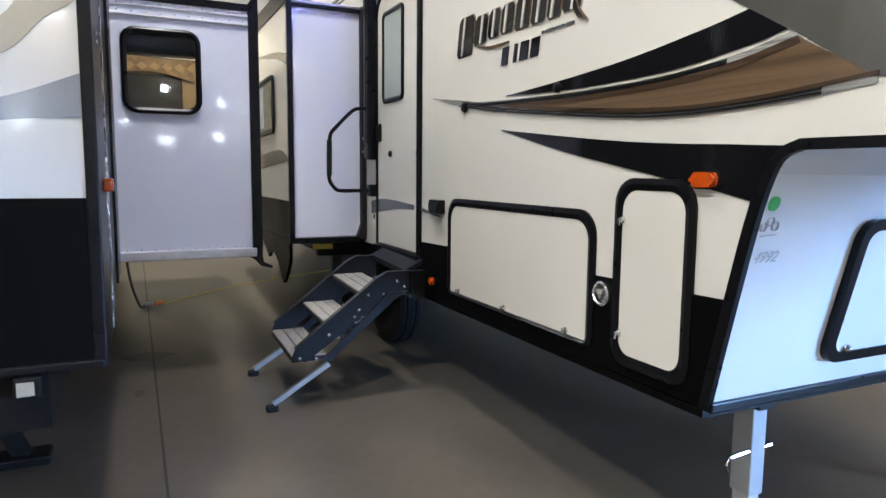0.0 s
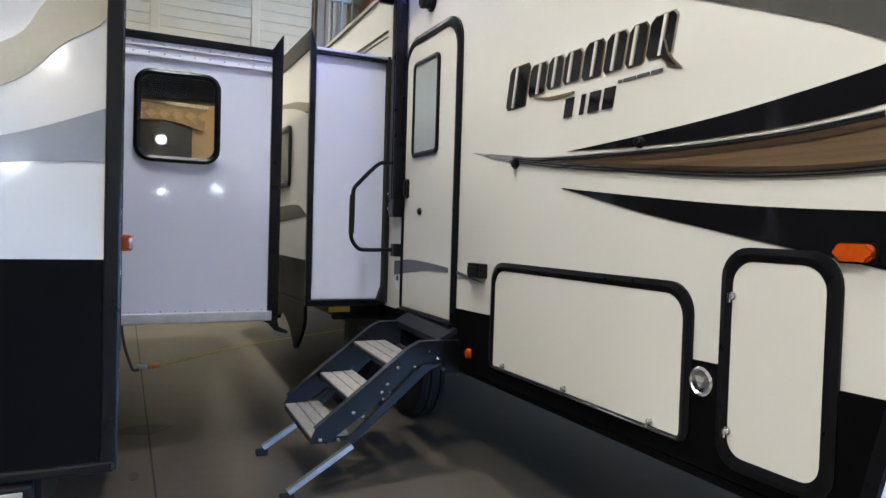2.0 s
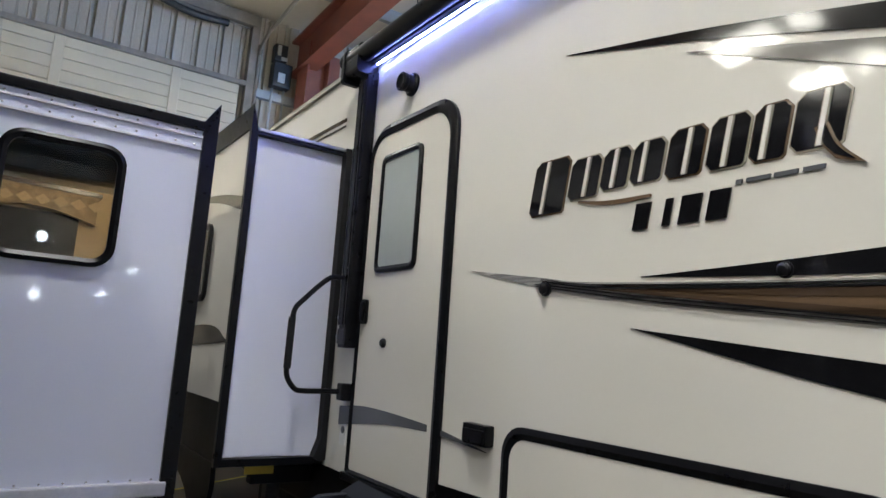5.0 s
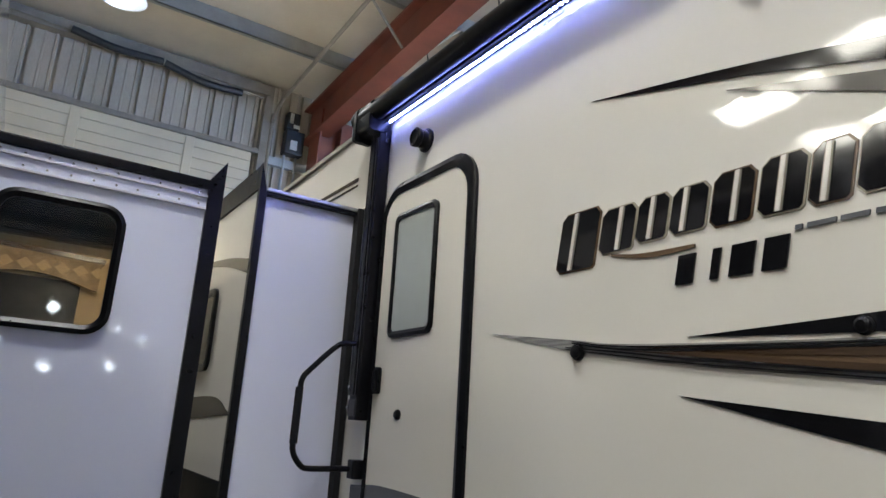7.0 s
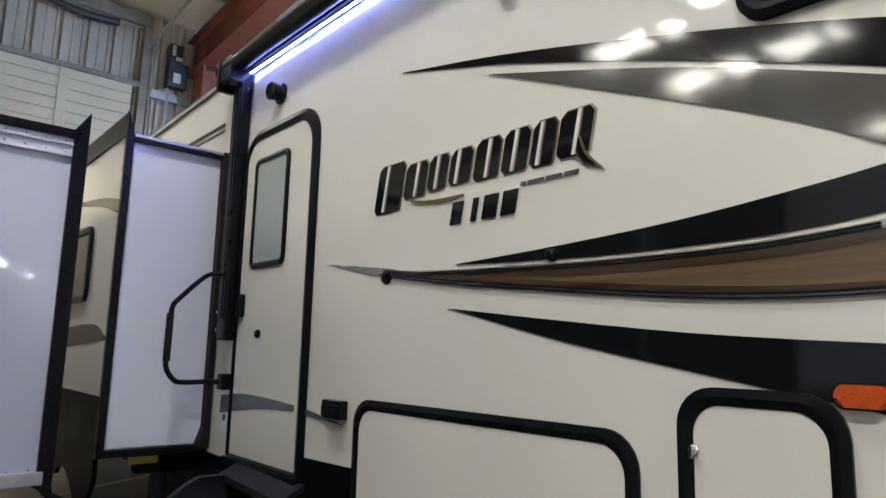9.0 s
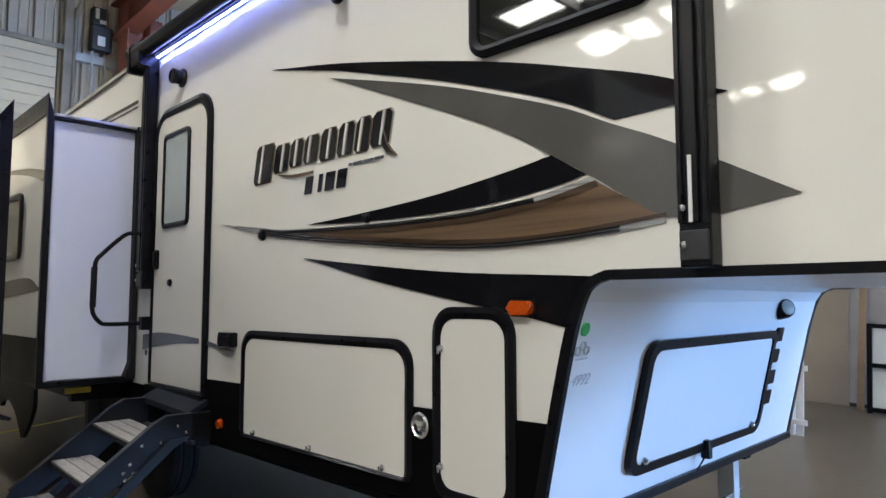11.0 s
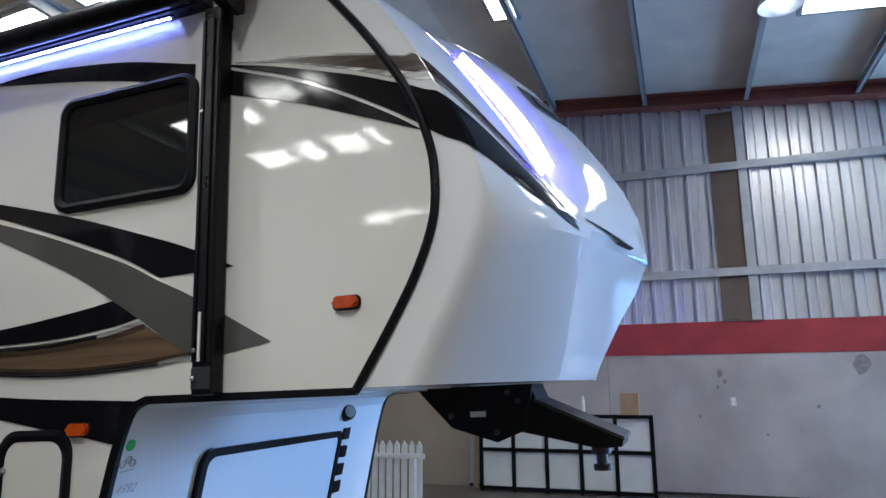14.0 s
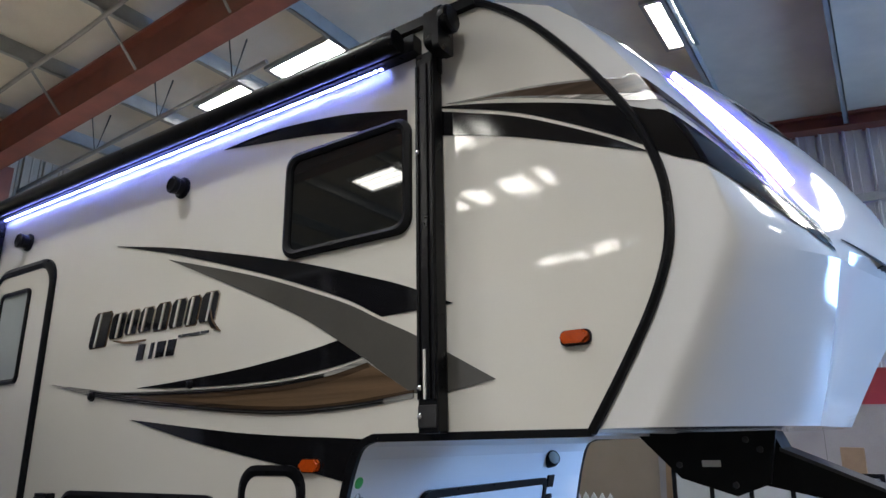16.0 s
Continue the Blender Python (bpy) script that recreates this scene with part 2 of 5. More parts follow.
def tube(bm, pts, r, n=10, closed_ends=True):
    pts = [Vector(p) for p in pts]
    rows = []
    up = None
    for i, p in enumerate(pts):
        d = (pts[min(i + 1, len(pts) - 1)] - pts[max(i - 1, 0)]).normalized()
        if up is None:
            up = Vector((0, 0, 1)) if abs(d.z) < 0.9 else Vector((1, 0, 0))
        s = d.cross(up).normalized()
        up = s.cross(d).normalized()
        rr = r[i] if isinstance(r, (list, tuple)) else r
        rows.append([bm.verts.new(p + rr * (math.cos(2 * math.pi * k / n) * s + math.sin(2 * math.pi * k / n) * up)) for k in range(n)])
    for a, b in zip(rows, rows[1:]):
        for k in range(n):
            bm.faces.new((a[k], a[(k + 1) % n], b[(k + 1) % n], b[k]))
    if closed_ends:
        bm.faces.new(rows[0]), bm.faces.new(rows[-1])
    return bm


def smooth_line(pts, n=8):
    """A Catmull-Rom line through the points, of any dimension."""
    out = []
    q = [tuple(2 * a - b for a, b in zip(pts[0], pts[1]))] + list(pts) + [tuple(2 * a - b for a, b in zip(pts[-1], pts[-2]))]
    for i in range(1, len(q) - 2):
        for k in range(n):
            t = k / n
            out.append(tuple(0.5 * (2 * b + (c - a) * t + (2 * a - 5 * b + 4 * c - d) * t * t + (3 * b - a - 3 * c + d) * t ** 3) for a, b, c, d in zip(q[i - 1], q[i], q[i + 1], q[i + 2])))
    return out + [tuple(pts[-1])]


def curve_fn(pts):
    """y from x through points by smooth interpolation, any order of x."""
    line = sorted(smooth_line(sorted(pts), 10))
    xs, ys = [p[0] for p in line], [p[1] for p in line]
    return lambda x: float(np.interp(x, xs, ys))


def lathe(bm, profile, m, n=24):
    """Turns a profile of (radius, height) round the z axis of the pose m."""
    rows = [[bm.verts.new(m @ Vector((r * math.cos(2 * math.pi * k / n), r * math.sin(2 * math.pi * k / n), h))) for k in range(n)] for r, h in profile]
    for a, b in zip(rows, rows[1:]):
        for k in range(n):
            bm.faces.new((a[k], a[(k + 1) % n], b[(k + 1) % n], b[k]))
    bm.faces.new(rows[0]), bm.faces.new(rows[-1])
    return bm


# ---- the hall ----
EAST, NORTH, WEST, SOUTH = 10.6, 10.8, -17.0, -12.0


def RZ(y):
    """The height of the roof's underside: a low gable with its ridge across the hall."""
    return 6.53 - 0.085 * abs(y - 2.3)


def gable(z_off, y0=None, y1=None):
    """An outline (y, z) along the roof's underside."""
    y0, y1 = SOUTH if y0 is None else y0, NORTH if y1 is None else y1
    ys = [y0] + ([2.3] if y0 < 2.3 < y1 else []) + [y1]
    return [(y, RZ(y) + z_off) for y in ys]



floor = solid("floor", B((WEST - 0.3, SOUTH - 6, -0.2), (EAST + 0.3, NORTH + 0.3, 0.0)), CONCRETE, "worn sealed grey concrete hall floor with saw-cut joints", "floor", "structure")


def corrugated(a0, a1, z0, z1, pitch=0.31, depth=0.085):
    """The outline of ribbed sheet along a, as (a, offset)."""
    pts, a = [], a0
    while a < a1:
        for da, o in ((0, 0.8), (0.30, 0.8), (0.33, 0.95), (0.37, 0.95), (0.40, 0.8), (0.68, 0.8), (0.71, 1.1), (0.80, 1.1), (0.82, 0.0), (0.955, 0.0), (0.965, 0.8)):
            if a + da * pitch <= a1:
                pts.append((a + da * pitch, o * depth))
        a += pitch
    pts.append((a1, 0.8 * depth))
    return pts


# east wall: plywood below, a red band, ribbed sheet above
e_wall = thing("wall_east", "hall wall of ribbed sheet over painted plywood", "wall", kind="structure")
GAP0, GAP1, GAPZ = -10.8, -6.6, 4.5  # open loading door
for y0, y1 in ((SOUTH, GAP0), (GAP1, NORTH)):
    part("plywood", B((EAST, y0, 0), (EAST + 0.2, y1, 2.07)), PLY, e_wall, "scuffed grey-white painted plywood dado")
    part("red_band", B((EAST - 0.012, y0, 2.07), (EAST + 0.2, y1, 2.56)), REDPAINT, e_wall, "dull red painted band")
bm = bmesh.new()
for y0, y1, z0, z1 in ((SOUTH, GAP0, 2.56, 6.5), (GAP0, GAP1, GAPZ, 6.5), (GAP1, NORTH, 2.56, 6.5)):
    prism(bm, [(EAST + 0.06 - o, a) for a, o in corrugated(y0, y1, 0, 0)] + [(EAST + 0.2, y1), (EAST + 0.2, y0)], "z", z0, z1)
part("ribbed_sheet", bm, SHEET, e_wall, "galvanised ribbed wall sheet")
for z in (3.29, 4.97):
    for y0, y1 in ((SOUTH, GAP0), (GAP1, NORTH)) if z < GAPZ else ((SOUTH, NORTH),):
        bm = B((EAST - 0.1, y0, z - 0.045), (EAST + 0.02, y1, z + 0.045), 0.008)
        box(bm, (EAST - 0.105, y0, z - 0.05), (EAST - 0.09, y1, z + 0.075))
        part("girt", bm, GIRT, e_wall)
for y in (-1.6, -4.6, 4.5):
    bm = B((EAST - 0.085, y - 0.07, 2.56), (EAST + 0.02, y + 0.06, 6.0), 0.006)
    part("wall_post", bm, GIRT, e_wall)
part("brown_strip", B((EAST - 0.05, -1.54, 2.57), (EAST + 0.06, -1.14, 5.9)), BROWNBOARD, e_wall, "bare brown board beside the wall post")
part("tan_board", B((EAST - 0.03, 2.95, 0), (EAST - 0.004, 7.0, 2.07)), TANWALL, e_wall, "tan board fixed over the plywood")
for y in (-4.2, 0.62):
    part("board_joint", B((EAST - 0.003, y - 0.004, 0.1), (EAST + 0.01, y + 0.004, 2.06)), SCUFF, e_wall)
part("base_strip", B((EAST - 0.03, GAP1, 0), (EAST - 0.005, 2.95, 0.05)), STEEL, e_wall)
bm = bmesh.new()
for o0, o1, d0, d1 in ((-0.23, -0.21, 0.26, -0.2), (-0.21, -0.04, 0.14, 0.1), (-0.04, -0.01, 0.26, -0.2)):
    prism(bm, gable(o0) + list(reversed(gable(o1))), "x", EAST - d0, EAST - d1)
part("eave_beam", bm, REDSTEEL, e_wall, "dark red oxide steel eave beam")

# north wall: ribbed sheet with a cream sectional overhead door
n_wall = thing("wall_north", "hall end wall of dusty ribbed sheet", "wall", kind="structure")
bm = bmesh.new()
outline = corrugated(WEST, EAST, 0, 0)
prism(bm, [(a, NORTH + 0.06 - o) for a, o in outline] + [(EAST, NORTH + 0.25), (WEST, NORTH + 0.25)], "z", 0, 6.2)
part("ribbed_sheet", bm, NSHEET, n_wall)
part("header_beam", B((WEST, NORTH - 0.16, 5.58), (2.6, NORTH + 0.02, 5.74), 0.01), DUSTYSTEEL, n_wall)
part("corner_post", B((2.55, NORTH - 0.14, 0), (2.66, NORTH + 0.02, 5.75), 0.006), DUSTYSTEEL, n_wall)
part("cross_rail", B((2.66, NORTH - 0.1, 4.62), (3.6, NORTH + 0.02, 4.74), 0.006), GIRT, n_wall)

door = thing("door_1", "closed cream sectional overhead door with ribbed panels", "overhead door", kind="structure")
D0, D1 = -4.0, 2.48
for k in range(8):
    z0 = 0.02 + k * 0.59
    bm = bmesh.new()
    for q in range(4):
        box(bm, (D0, NORTH - 0.075, z0 + q * 0.1475 + 0.006), (D1, NORTH - 0.02, z0 + (q + 1) * 0.1475 - 0.006), 0.006)
    box(bm, (D0, NORTH - 0.055, z0), (D1, NORTH - 0.02, z0 + 0.585))
    part("door_panel", bm, DOORSLAT, door)
for x in (-3.7, -2.36, -1.02, 0.32, 1.66):
    part("stile", B((x - 0.06, NORTH - 0.1, 0.02), (x + 0.06, NORTH - 0.03, 4.72), 0.01), DOORSLAT, door)
part("top_rail", B((D0 - 0.1, NORTH - 0.13, 4.72), (D1 + 0.15, NORTH - 0.03, 4.79), 0.008), DUSTYSTEEL, door)
bm = bmesh.new()
tube(bm, smooth_line([(0.1, NORTH - 0.2, 5.62), (0.6, NORTH - 0.2, 5.55), (1.16, NORTH - 0.2, 5.57)], 6), 0.05, 8)
tube(bm, smooth_line([(1.18, NORTH - 0.2, 5.56), (1.7, NORTH - 0.2, 5.46), (2.2, NORTH - 0.2, 5.48)], 6), 0.05, 8)
part("door_spring", bm, STEEL, door, "dark torsion springs over the door")
part("spring_shaft", tube(bmesh.new(), [(-1, NORTH - 0.2, 5.66), (2.5, NORTH - 0.2, 5.5)], 0.014, 8), DUSTYSTEEL, door)

# electric box and conduits by the door
eb = thing("electric_switch_box", "dark grey wall switch box with pale labels", "switch box")
part("enclosure", B((2.88, NORTH - 0.24, 4.80), (3.15, NORTH - 0.06, 5.15), 0.015), STEEL, eb)
part("upper_enclosure", B((2.88, NORTH - 0.22, 5.17), (3.06, NORTH - 0.06, 5.42), 0.012), STEEL, eb)
part("warning_label", B((2.95, NORTH - 0.246, 4.86), (3.05, NORTH - 0.239, 5.0)), PAPER, eb, "pale sticker")
part("grey_cover", B((2.91, NORTH - 0.235, 5.25), (2.96, NORTH - 0.215, 5.4), 0.004), PAPER, eb)
part("side_box", B((2.97, NORTH - 0.235, 5.19), (3.06, NORTH - 0.215, 5.24), 0.004), PAPER, eb)
bm = tube(bmesh.new(), smooth_line([(2.68, NORTH - 0.15, 0.3), (2.68, NORTH - 0.15, 4.9), (2.67, NORTH - 0.22, 5.2), (2.63, NORTH - 0.6, 5.33), (2.56, NORTH - 1.4, RZ(NORTH - 1.4) - 0.62), (2.54, 6.6, RZ(6.6) - 0.62), (2.54, 2.3, RZ(2.3) - 0.62), (2.54, -6.0, RZ(-6.0) - 0.62)], 8), 0.025, 8)
solid("conduit", bm, DUSTYSTEEL, "grey steel conduit bending up under the roof", "conduit", smooth=True)
for x in (2.93, 3.10):
    solid("conduit_drop", tube(bmesh.new(), [(x, NORTH - 0.1, 3.2), (x, NORTH - 0.1, 4.85)], 0.018, 8), GIRT, "thin grey conduit on the wall", "conduit")

w_wall = solid("wall_west", B((WEST - 0.25, SOUTH, 0), (WEST, NORTH, 6.3)), NSHEET, "plain sheet hall wall", "wall", "structure")
bm = B((WEST, SOUTH - 0.25, 0), (EAST + 0.2, SOUTH, 5.6))
s_wall = solid("wall_south", bm, NSHEET, "plain sheet hall wall", "wall", "structure")

# roof: insulation bays between purlins, skylight strips, rafters
bm = P(gable(0, SOUTH - 0.25, NORTH + 0.25) + list(reversed(gable(0.15, SOUTH - 0.25, NORTH + 0.25))), "x", WEST - 0.25, EAST + 0.25)
ceiling = solid("ceiling", bm, INSUL, "white faced roof insulation sagging between purlins", "ceiling", "structure")
purlins = thing("roof_purlins", "grey steel purlins under the roof", "purlins", kind="structure")
PY = [-10.9, -9.37, -7.84, -6.32, -4.80, -3.28, -1.77, -0.26, 1.24, 2.98, 4.72, 6.30, 7.88, 9.45]
for y in PY:
    z = RZ(y)
    bm = B((WEST, y - 0.008, z - 0.2), (EAST + 0.1, y + 0.008, z - 0.01))
    box(bm, (WEST, y - 0.008, z - 0.2), (EAST + 0.1, y + 0.06, z - 0.19))
    part("purlin", bm, PURLIN, purlins)
for x in (3.30, -2.95, -9.2):
    ra = thing("roof_rafter", "red oxide steel I-beam rafter", "rafter", kind="structure")
    for piece, o0, o1, hw in (("bottom_flange", -0.75, -0.72, 0.13), ("web", -0.72, -0.24, 0.012), ("top_flange", -0.24, -0.21, 0.13)):
        part(piece, P(gable(o0) + list(reversed(gable(o1))), "x", x - hw, x + hw), REDSTEEL, ra)
    for y in PY[2:-1]:
        for q in (-1, 1):
            part("brace", tube(bmesh.new(), [(x + q * 0.1, y, RZ(y) - 0.72), (x + q * 0.62, y, RZ(y) - 0.19)], 0.016, 6), PURLIN, ra)
col = thing("steel_column", "red oxide steel column by the end wall", "column", kind="structure")
bm = B((3.26, NORTH - 0.45, 0), (3.54, NORTH - 0.43, 5.45))
box(bm, (3.23, NORTH - 0.6, 0), (3.255, NORTH - 0.22, 5.45))
box(bm, (3.545, NORTH - 0.6, 0), (3.57, NORTH - 0.22, 5.45))
box(bm, (3.571, NORTH - 0.5, 4.6), (3.75, NORTH - 0.38, 5.36))
part("shaft", bm, REDSTEEL, col)
PIPEZ = lambda y: RZ(y) - 0.62
sprinkler = solid("sprinkler_pipe", tube(bmesh.new(), [(4.06, y, PIPEZ(y)) for y in (5.17, 8.0, NORTH)], 0.03, 8), PURLIN, "grey sprinkler pipe under the roof", "pipe")
for y in (5.75, 7.2, 8.65):
    solid("pipe_hanger", tube(bmesh.new(), [(3.92, y, RZ(y)), (4.06, y, PIPEZ(y) - 0.03), (4.20, y, RZ(y))], 0.011, 6), STEEL, "thin V-shaped pipe hanger", "hanger", group="pipe hangers")


def skylight(x0, x1, y0, y1):
    sk = thing("skylight", "bright translucent skylight panel in the roof", "skylight", group="roof skylights", kind="structure", at=((x0 + x1) / 2, (y0 + y1) / 2, RZ(y0)))
    part("panel", P(gable(-0.03, y0, y1) + list(reversed(gable(-0.018, y0, y1))), "x", x0, x1), SKYLIGHT, sk)
    bm = bmesh.new()
    for xa, xb, ya, yb in ((x0 - 0.05, x0, y0 - 0.05, y1 + 0.05), (x1, x1 + 0.05, y0 - 0.05, y1 + 0.05), (x0, x1, y0 - 0.05, y0), (x0, x1, y1, y1 + 0.05)):
        prism(bm, gable(-0.06, ya, yb) + list(reversed(gable(-0.004, ya, yb))), "x", xa, xb)
    part("curb", bm, PURLIN, sk)
    for k in (1, 2):
        xx = x0 + (x1 - x0) * k / 3
        part("rib", P(gable(-0.036, y0, y1) + list(reversed(gable(-0.03, y0, y1))), "x", xx - 0.008, xx + 0.008), PURLIN, sk)


for x0, x1 in ((4.77, 5.6), (-7.35, -6.6), (-12.4, -11.65)):
    skylight(x0, x1, 4.84 if x0 > 0 else 4.5, 5.97 if x0 > 0 else 5.58)
    skylight(x0, x1, 6.33 if x0 > 0 else 5.85, 7.42 if x0 > 0 else 7.25)
skylight(-4.9, -4.35, 4.5, 5.65)
skylight(-5.35, -4.75, 6.0, 7.5)
skylight(6.4, 7.45, 1.22, 1.53)
skylight(6.9, 8.1, -3.15, -2.2)
for x0 in (-7.5, -12.6, 4.9):
    for y0 in (-4.7, -7.7):
        skylight(x0, x0 + 0.7, y0, y0 + 1.35)


def high_bay(x, y, drop=0.95, watts=WATTS):
    zb = RZ(y) - drop
    hb = thing("high_bay_lamp", "hanging aluminium bell-shaped high bay lamp", "ceiling lamp", group="high bay lamps", at=(x, y, zb))
    m = Matrix.Translation((x, y, zb))
    part("shade", lathe(bmesh.new(), [(0.05, 0.34), (0.10, 0.30), (0.17, 0.15), (0.23, 0.0), (0.222, 0.0), (0.16, 0.15), (0.09, 0.29), (0.045, 0.32)], m), ALU, hb, smooth=True)
    part("ballast", lathe(bmesh.new(), [(0.06, 0.33), (0.08, 0.35), (0.08, 0.52), (0.05, 0.55)], m), STEEL, hb)
    part("hook", tube(bmesh.new(), [(x, y, zb + 0.54), (x, y, RZ(y))], 0.01, 6), STEEL, hb)
    part("bulb", lathe(bmesh.new(), [(0.02, 0.26), (0.05, 0.22), (0.06, 0.14), (0.03, 0.08), (0.005, 0.03)], m), BULB, hb)
    spot_lamp("high_bay_light", (x, y, zb + 0.02), watts, (1.0, 0.95, 0.875))


high_bay(6.84, -1.76, 0.62, 240)
high_bay(-2.6, -5.2, 0.95, 1000)
for x, y in ((-1.5, 0.4), (-5.2, 2.6), (-7.5, -3.0), (0.45, 8.4), (-9.5, 4.0)):
    high_bay(x, y)
high_bay(0.3, 3.6, 0.95, 420)


def wall_lamp(x, z, r=0.09):
    wl = thing("wall_lamp", "round glowing lamp on the far hall wall", "wall lamp", group="wall lamps", at=(x, SOUTH, z))
    part("bulb", lathe(bmesh.new(), [(r * 0.5, 0), (r, 0.03), (r, 0.08), (r * 0.6, 0.11), (0.005, 0.12)], pose(x, SOUTH + 0.03, z, -90, 0, 0), 16), BULB, wl)
    part("rim", lathe(bmesh.new(), [(r * 1.3, 0), (r * 1.3, 0.03), (r * 0.7, 0.04)], pose(x, SOUTH, z, -90, 0, 0), 16), STEEL, wl)


for x, z, r in ((0.99, 4.45, 0.13), (2.59, 4.09, 0.075), (2.53, 3.13, 0.08), (1.03, 2.95, 0.09), (-0.08, 3.45, 0.05), (3.24, 3.85, 0.05), (-2.1, 3.25, 0.16)):
    wall_lamp(x, z, r)
skylight(-2.1, -1.1, -11.7, -10.3)

# saw-cut joints of the floor
for k, (a, b) in enumerate((((0.12, -6.0), (0.12, 10.6)),)):
    w = 0.006
    lo, hi = (a[0] - (w if a[0] == b[0] else 0), a[1] - (w if a[1] == b[1] else 0), 0.0), (b[0] + (w if a[0] == b[0] else 0), b[1] + (w if a[1] == b[1] else 0), 0.003)
    part("floor_joint", B(lo, hi), STEEL, floor)

for x, y, rx, ry in ((0.09, 5.38, 0.17, 0.10), (0.02, 4.6, 0.03, 0.06)):
    blot = [(x + rx * (0.7 + 0.5 * random.random()) * math.cos(a), y + ry * (0.7 + 0.5 * random.random()) * math.sin(a)) for a in np.linspace(0, 6.0, 18)]
    part("oil_stain", P(smooth_line(blot + blot[:1], 3)[:-1], "z", -0.001, 0.0012), STAIN, floor, "dark oil stain")

# ---- the fifth-wheel trailer ----
X0, X1, XC = 1.709, 4.08, 2.895
SEAM = [(0.50, 1.49), (0.365, 1.70), (0.262, 1.88), (0.195, 2.05), (0.18, 2.2), (0.195, 2.34), (0.255, 2.52), (0.355, 2.70), (0.485, 2.89), (0.64, 3.08), (0.80, 3.22), (0.9, 3.27)]
trailer = thing("fifth_wheel_trailer", "cream fifth-wheel travel trailer with black, grey and brown swooshes", "travel trailer", at=(2.9, 4.5, 0))
seam = smooth_line(SEAM, 5)
profile = [(9.4, 0.62), (1.678, 0.655), (1.622, 0.9), (1.538, 1.26), (1.492, 1.41), (1.46, 1.463), (1.40, 1.49)] + seam + [(1.3, 3.27), (9.4, 3.09)]
bm = P(profile, "x", X0, X1)
part("body", bm, GEL, trailer, "glossy cream side walls")


def flat(name, poly, material, layer=1, label="", plane=X0, parent=None):
    """A thin film on the trailer's side wall, from points (y, z)."""
    return part(name, P(poly, "x", plane - 0.0022 * layer, plane + 0.0005), material, parent or trailer, label)


def swoosh(name, top, bottom, material, layer=1, label="", n=40, parent=None, plane=X0):
    """A film between two smooth lines over the same stretch of y."""
    ft, fb = curve_fn(top), curve_fn(bottom)
    ys = [top[0][0] + (top[-1][0] - top[0][0]) * k / n for k in range(n + 1)]
    return flat(name, [(y, ft(y)) for y in ys] + [(y, fb(y)) for y in reversed(ys)][0 if abs(ft(ys[-1]) - fb(ys[-1])) > 1e-4 else 1:][:None if abs(ft(ys[0]) - fb(ys[0])) > 1e-4 else -1], material, layer, label, plane, parent)


# front wall below the nose
FY = lambda z: float(np.interp(z, [0.655, 0.9, 1.26, 1.41], [1.678, 1.622, 1.538, 1.492]))


def on_front(poly, depth0, depth1):
    """A prism that lies on the raked front wall, from points (x, z)."""
    bm = bmesh.new()
    n = len(poly)
    rows = [[bm.verts.new((x, FY(z) - d, z)) for x, z in poly] for d in (depth0, depth1)]
    bm.faces.new(rows[0]), bm.faces.new(rows[1])
    for i in range(n):
        bm.faces.new((rows[0][i], rows[0][(i + 1) % n], rows[1][(i + 1) % n], rows[1][i]))
    return bm


part("front_panel", P([(1.683, 0.66), (1.627, 0.9), (1.543, 1.26), (1.497, 1.41), (1.464, 1.466), (1.405, 1.493), (0.62, 1.493), (0.62, 1.483), (1.40, 1.482), (1.452, 1.458), (1.485, 1.408), (1.531, 1.258), (1.615, 0.9), (1.671, 0.66)], "x", X0 + 0.01, X1 - 0.01), FRONTWHITE, trailer, "white front wall under the nose")

# skirt and trims
part("skirt", P([(9.4, 0.60), (1.672, 0.645), (1.608, 1.015), (4.07, 0.965), (4.07, 0.86), (4.9, 0.85), (9.4, 0.9)], "x", X0 - 0.006, X0 + 0.002), SKIRT, trailer, "glossy black lower skirt")
band = [(1.706, 0.64), (1.652, 0.9), (1.568, 1.26), (1.518, 1.41), (1.47, 1.478), (1.40, 1.508), (0.49, 1.502)]
inner = [(1.668, 0.64), (1.611, 0.9), (1.527, 1.26), (1.480, 1.405), (1.447, 1.455), (1.395, 1.476), (0.50, 1.476)]
part("corner_trim", P(smooth_line(band[:-1], 4) + [band[-1], inner[-1]] + list(reversed(smooth_line(inner[:-1], 4))), "x", X0 - 0.010, X0 + 0.012), TRIM, trailer, "black rounded corner moulding")
part("corner_trim", P(smooth_line(band[:-1], 4) + [(1.30, 1.508), (1.30, 1.476)] + list(reversed(smooth_line(inner[:-1], 4))), "x", X1 - 0.02, X1 + 0.012), TRIM, trailer)
part("front_sill", B((X0, 1.655, 0.63), (X1, 1.70, 0.665), 0.006), TRIM, trailer)

# swooshes
B1T = [(3.39, 2.64), (2.79, 2.52), (2.18, 2.37), (1.78, 2.26), (1.47, 2.16), (1.24, 2.08), (1.015, 1.98)]
B1B = [(3.39, 2.64), (2.79, 2.485), (2.18, 2.295), (1.78, 2.155), (1.54, 2.06), (1.37, 1.972), (1.36, 1.968)]
gt = curve_fn(B1B)
flat("black_swoosh", smooth_line(B1T, 6) + [(1.36, 1.968)] + list(reversed(smooth_line(B1B[1:-1], 6))), VINYL, 2)
GT = [(2.87, 2.47), (2.39, 2.335), (2.06, 2.235), (1.78, 2.135), (1.54, 2.042), (1.37, 1.958), (1.18, 1.868), (0.842, 1.682)]
